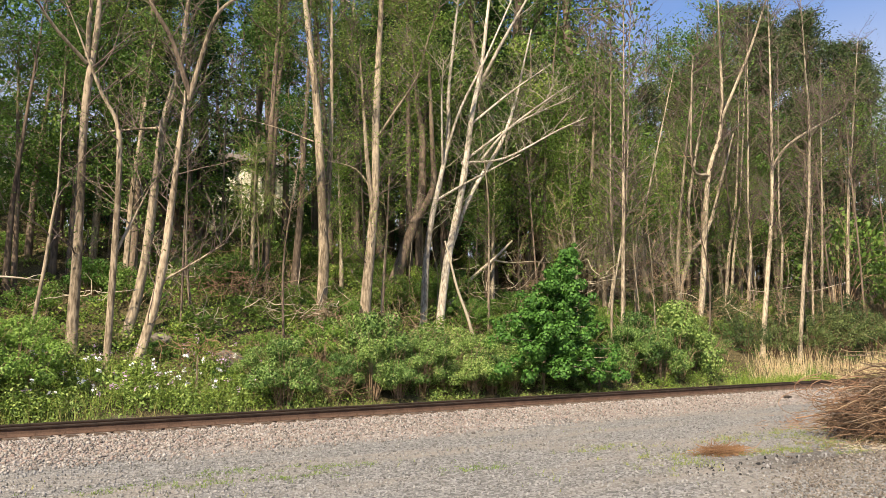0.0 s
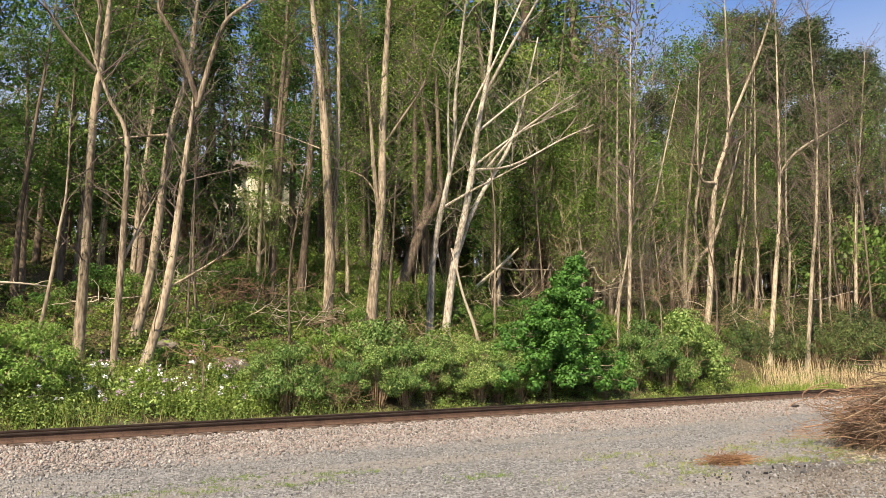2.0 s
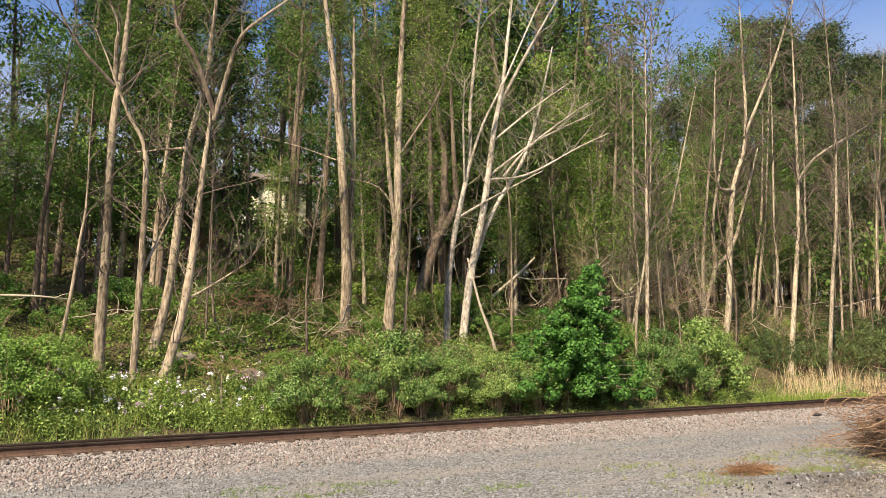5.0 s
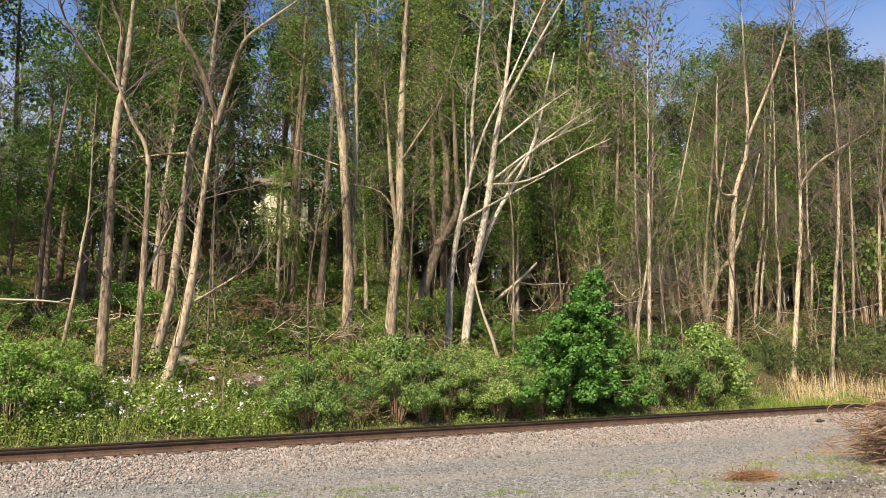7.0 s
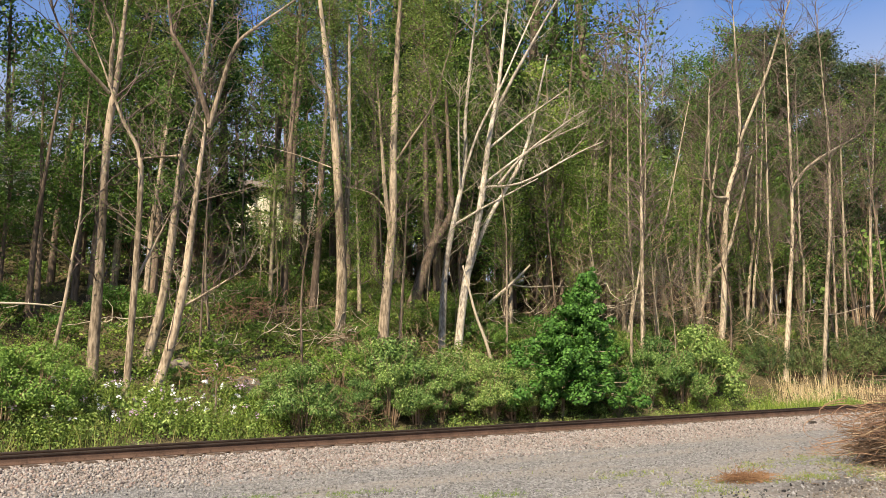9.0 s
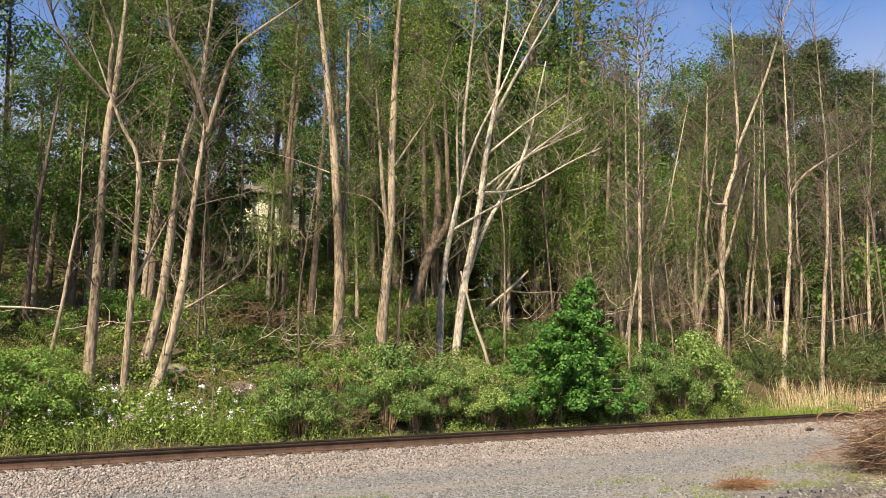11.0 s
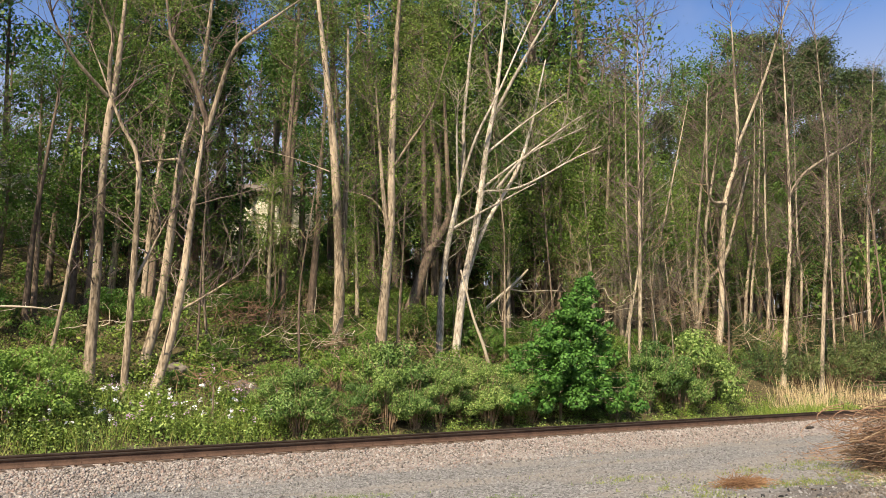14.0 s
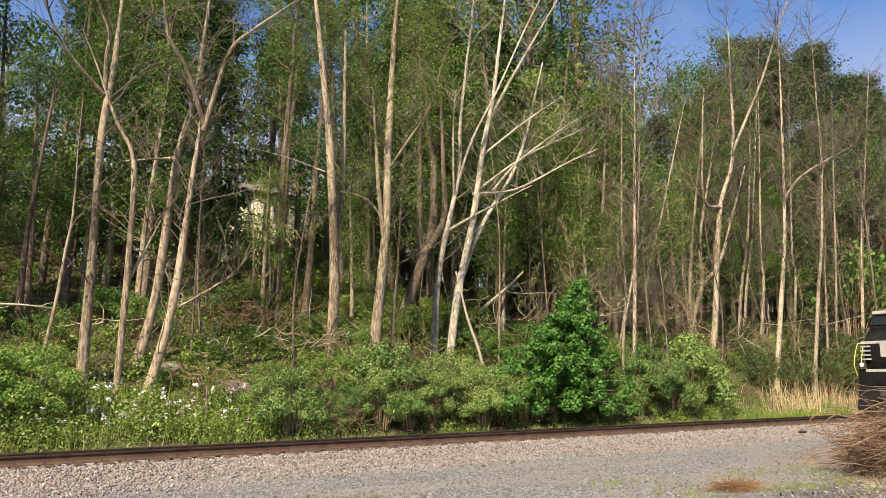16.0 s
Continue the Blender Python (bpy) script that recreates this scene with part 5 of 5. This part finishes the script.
# ---- the locomotive ----
def locomotive():
    """Built with its front at x = 0, the track's centre at y = 0 and the railhead at z = 0, running towards -x."""
    root = thing("locomotive", "black diesel locomotive with white nose stripes and yellow handrails", "locomotive")

    def box(name, mat, dims, bevel=0.03, parent=None, label=""):
        return part(name, box_mesh(name, mat, dims, bevel), parent or root, label)

    def wedge(name, mat, prof, y0, y1, parent=None, label=""):
        bm = bmesh.new()
        a = [bm.verts.new((px, y0, pz)) for px, pz in prof]
        b = [bm.verts.new((px, y1, pz)) for px, pz in prof]
        bm.faces.new(a)
        bm.faces.new(b[::-1])
        for i in range(len(prof)):
            j = (i + 1) % len(prof)
            bm.faces.new((a[j], a[i], b[i], b[j]))
        bmesh.ops.recalc_face_normals(bm, faces=bm.faces)
        bmesh.ops.bevel(bm, geom=list(bm.edges), offset=0.04, segments=2, affect="EDGES")
        return part(name, bm_mesh(name, bm, mat), parent or root, label)

    frame_ob = box("underframe", BLACK_PAINT, (0.3, 21.0, -1.5, 1.5, 1.15, 1.75))
    box("sill_stripe", WHITE_PAINT, (0.6, 20.8, -1.515, -1.502, 1.55, 1.68), 0.0, frame_ob, "white stripe along the sill")
    wedge("nose", BLACK_PAINT, [(0.75, 1.75), (0.55, 2.4), (0.55, 3.25), (0.95, 3.75), (2.6, 4.0), (2.6, 1.75)], -1.3, 1.3)
    wedge("cab", BLACK_PAINT, [(1.95, 1.75), (1.8, 4.05), (2.1, 4.6), (2.6, 4.74), (4.9, 4.74), (5.1, 4.6), (5.1, 1.75)], -1.53, 1.53)
    box("cab_roof", WHITE_PAINT, (2.05, 5.0, -1.5, 1.5, 4.66, 4.84), 0.03, None, "pale weathered cab roof")
    for y in (-0.98, 0.0, 0.98):
        g = box("windscreen", GLASS, (1.80, 1.95, y - 0.4, y + 0.4, 4.12, 4.46), 0.01)
        g.matrix_basis = Matrix.Translation((-0.02, 0, 0.0))
    box("side_window", GLASS, (3.1, 4.6, -1.55, -1.525, 3.2, 4.1), 0.005)
    box("hood", BLACK_PAINT, (5.1, 20.3, -1.0, 1.0, 1.75, 4.45), 0.08)
    for k in range(9):
        d = box("hood_door", BLACK_PAINT, (6.0 + k * 1.5, 7.35 + k * 1.5, -1.03, -1.0, 1.95, 3.7), 0.01)
        box("latch", GRIME, (6.1 + k * 1.5, 6.16 + k * 1.5, -1.05, -1.03, 2.7, 2.85), 0.0, d)
    box("radiator", GRIME, (16.5, 20.0, -1.35, 1.35, 3.7, 4.6), 0.05)
    box("fuel_tank", GRIME, (8.0, 13.2, -1.3, 1.3, 0.35, 1.15), 0.12)
    # nose livery: white band, step edges and an emblem panel
    box("nose_stripe", WHITE_PAINT, (0.53, 0.6, -1.45, 1.45, 3.18, 3.30), 0.0, None, "broad white nose stripe")
    box("nose_panel", WHITE_PAINT, (0.525, 0.56, -0.75, 0.55, 2.55, 3.20), 0.0, None, "white emblem panel")
    wedge("emblem", BLACK_PAINT, [(0.515, 2.62), (0.515, 3.12), (0.535, 3.12), (0.535, 2.62)], -0.25, 0.2)
    for k in range(4):
        for s in (-1, 1):
            a, b = sorted((s * 0.98, s * 1.42))
            box("step", WHITE_PAINT, (0.42, 0.52, a, b, 2.42 + k * 0.2, 2.49 + k * 0.2), 0.0)
    box("pilot_beam", BLACK_PAINT, (0.15, 0.5, -1.5, 1.5, 1.2, 2.0), 0.05)
    box("beam_stripe", WHITE_PAINT, (0.135, 0.15, -1.1, 1.1, 1.86, 1.98), 0.0, None, "white stripe on the beam")
    wedge("plow", BLACK_PAINT, [(-0.35, 0.12), (0.05, 1.15), (0.45, 1.2), (0.45, 0.12)], -1.45, 1.45)
    box("coupler", GRIME, (-0.75, 0.2, -0.16, 0.16, 0.72, 1.02), 0.05)
    for s in (-1, 1):
        lamp = box("ditch_light", GRIME, (0.0, 0.16, s * 1.2 - 0.13, s * 1.2 + 0.13, 2.05, 2.32), 0.03)
        g = Geo()
        g.tube([(-0.012, s * 1.2, 2.19), (0.002, s * 1.2, 2.19), (0.01, s * 1.2, 2.19)], (0.001, 0.1, 0.1), 12)
        part("lens", g.mesh("lens", LAMP), lamp, "lit white lens")
    for s in (-1, 1):
        g = Geo()
        g.tube(smooth_path([(0.1, s * 1.5, 1.7), (-0.05, s * 1.52, 2.3), (0.35, s * 1.5, 3.15), (0.6, s * 1.45, 3.2)], 4), np.full(13, 0.017), 6)
        part("handrail", g.mesh("handrail", YELLOW_PAINT), root, "yellow grab rail")
        g = Geo()
        g.tube(smooth_path([(0.3, s * 1.3, 1.7), (0.2, s * 1.3, 2.3), (0.42, s * 1.3, 2.95), (0.6, s * 1.3, 3.1)], 4), np.full(13, 0.017), 6)
        part("handrail", g.mesh("handrail", YELLOW_PAINT), root, "yellow grab rail")
        g = Geo()
        g.tube([(5.3, s * 1.45, 2.75), (12, s * 1.45, 2.75), (20.5, s * 1.45, 2.75)], (0.02, 0.02, 0.02), 6)
        for k in range(9):
            g.tube([(5.3 + k * 1.9, s * 1.45, 1.7), (5.3 + k * 1.9, s * 1.45, 2.2), (5.3 + k * 1.9, s * 1.45, 2.75)], (0.018, 0.018, 0.018), 5)
        part("walkway_railing", g.mesh("walkway_railing", BLACK_PAINT), root)
    wheels = []
    for bx in (2.2, 15.2):
        truck = box("truck", GRIME, (bx - 0.2, bx + 4.3, -1.2, 1.2, 0.55, 0.95), 0.06)
        for k in range(3):
            wx = bx + 0.4 + k * 1.65
            bm = bmesh.new()
            for y in (-0.75, 0.75):
                bmesh.ops.create_cone(bm, cap_ends=True, segments=28, radius1=0.52, radius2=0.52, depth=0.13, matrix=Matrix.Translation((0, y, 0)) @ Matrix.Rotation(math.pi / 2, 4, "X"))
                bmesh.ops.create_cone(bm, cap_ends=True, segments=28, radius1=0.40, radius2=0.36, depth=0.17, matrix=Matrix.Translation((0, y, 0)) @ Matrix.Rotation(math.pi / 2, 4, "X"))
            bmesh.ops.create_cone(bm, cap_ends=True, segments=12, radius1=0.09, radius2=0.09, depth=1.6, matrix=Matrix.Rotation(math.pi / 2, 4, "X"))
            w = part("wheelset", bm_mesh("wheelset", bm, GRIME), root)
            w.location = (wx, 0, 0.52)
            wheels.append((w, wx))
    return root, wheels


engine, engine_wheels = locomotive()
SPEED, FRONT_AT_END = 13.5, 37.0


def motions():
    """The locomotive runs in along the track; its wheels roll."""
    def at(t):
        return FRONT_AT_END + SPEED * (16.0 - t)

    walk(engine, [(t, pose(at(t), 17.55, 0.45)) for t in (0.0, 8.0, 16.0)])
    for w, wx in engine_wheels:
        walk(w, [(0.0, pose(wx, 0, 0.52))] + [(14.0 + k / 30, pose(wx, 0, 0.52, 0, -math.degrees(SPEED * k / 30 / 0.52), 0)) for k in range(61)])


motions()
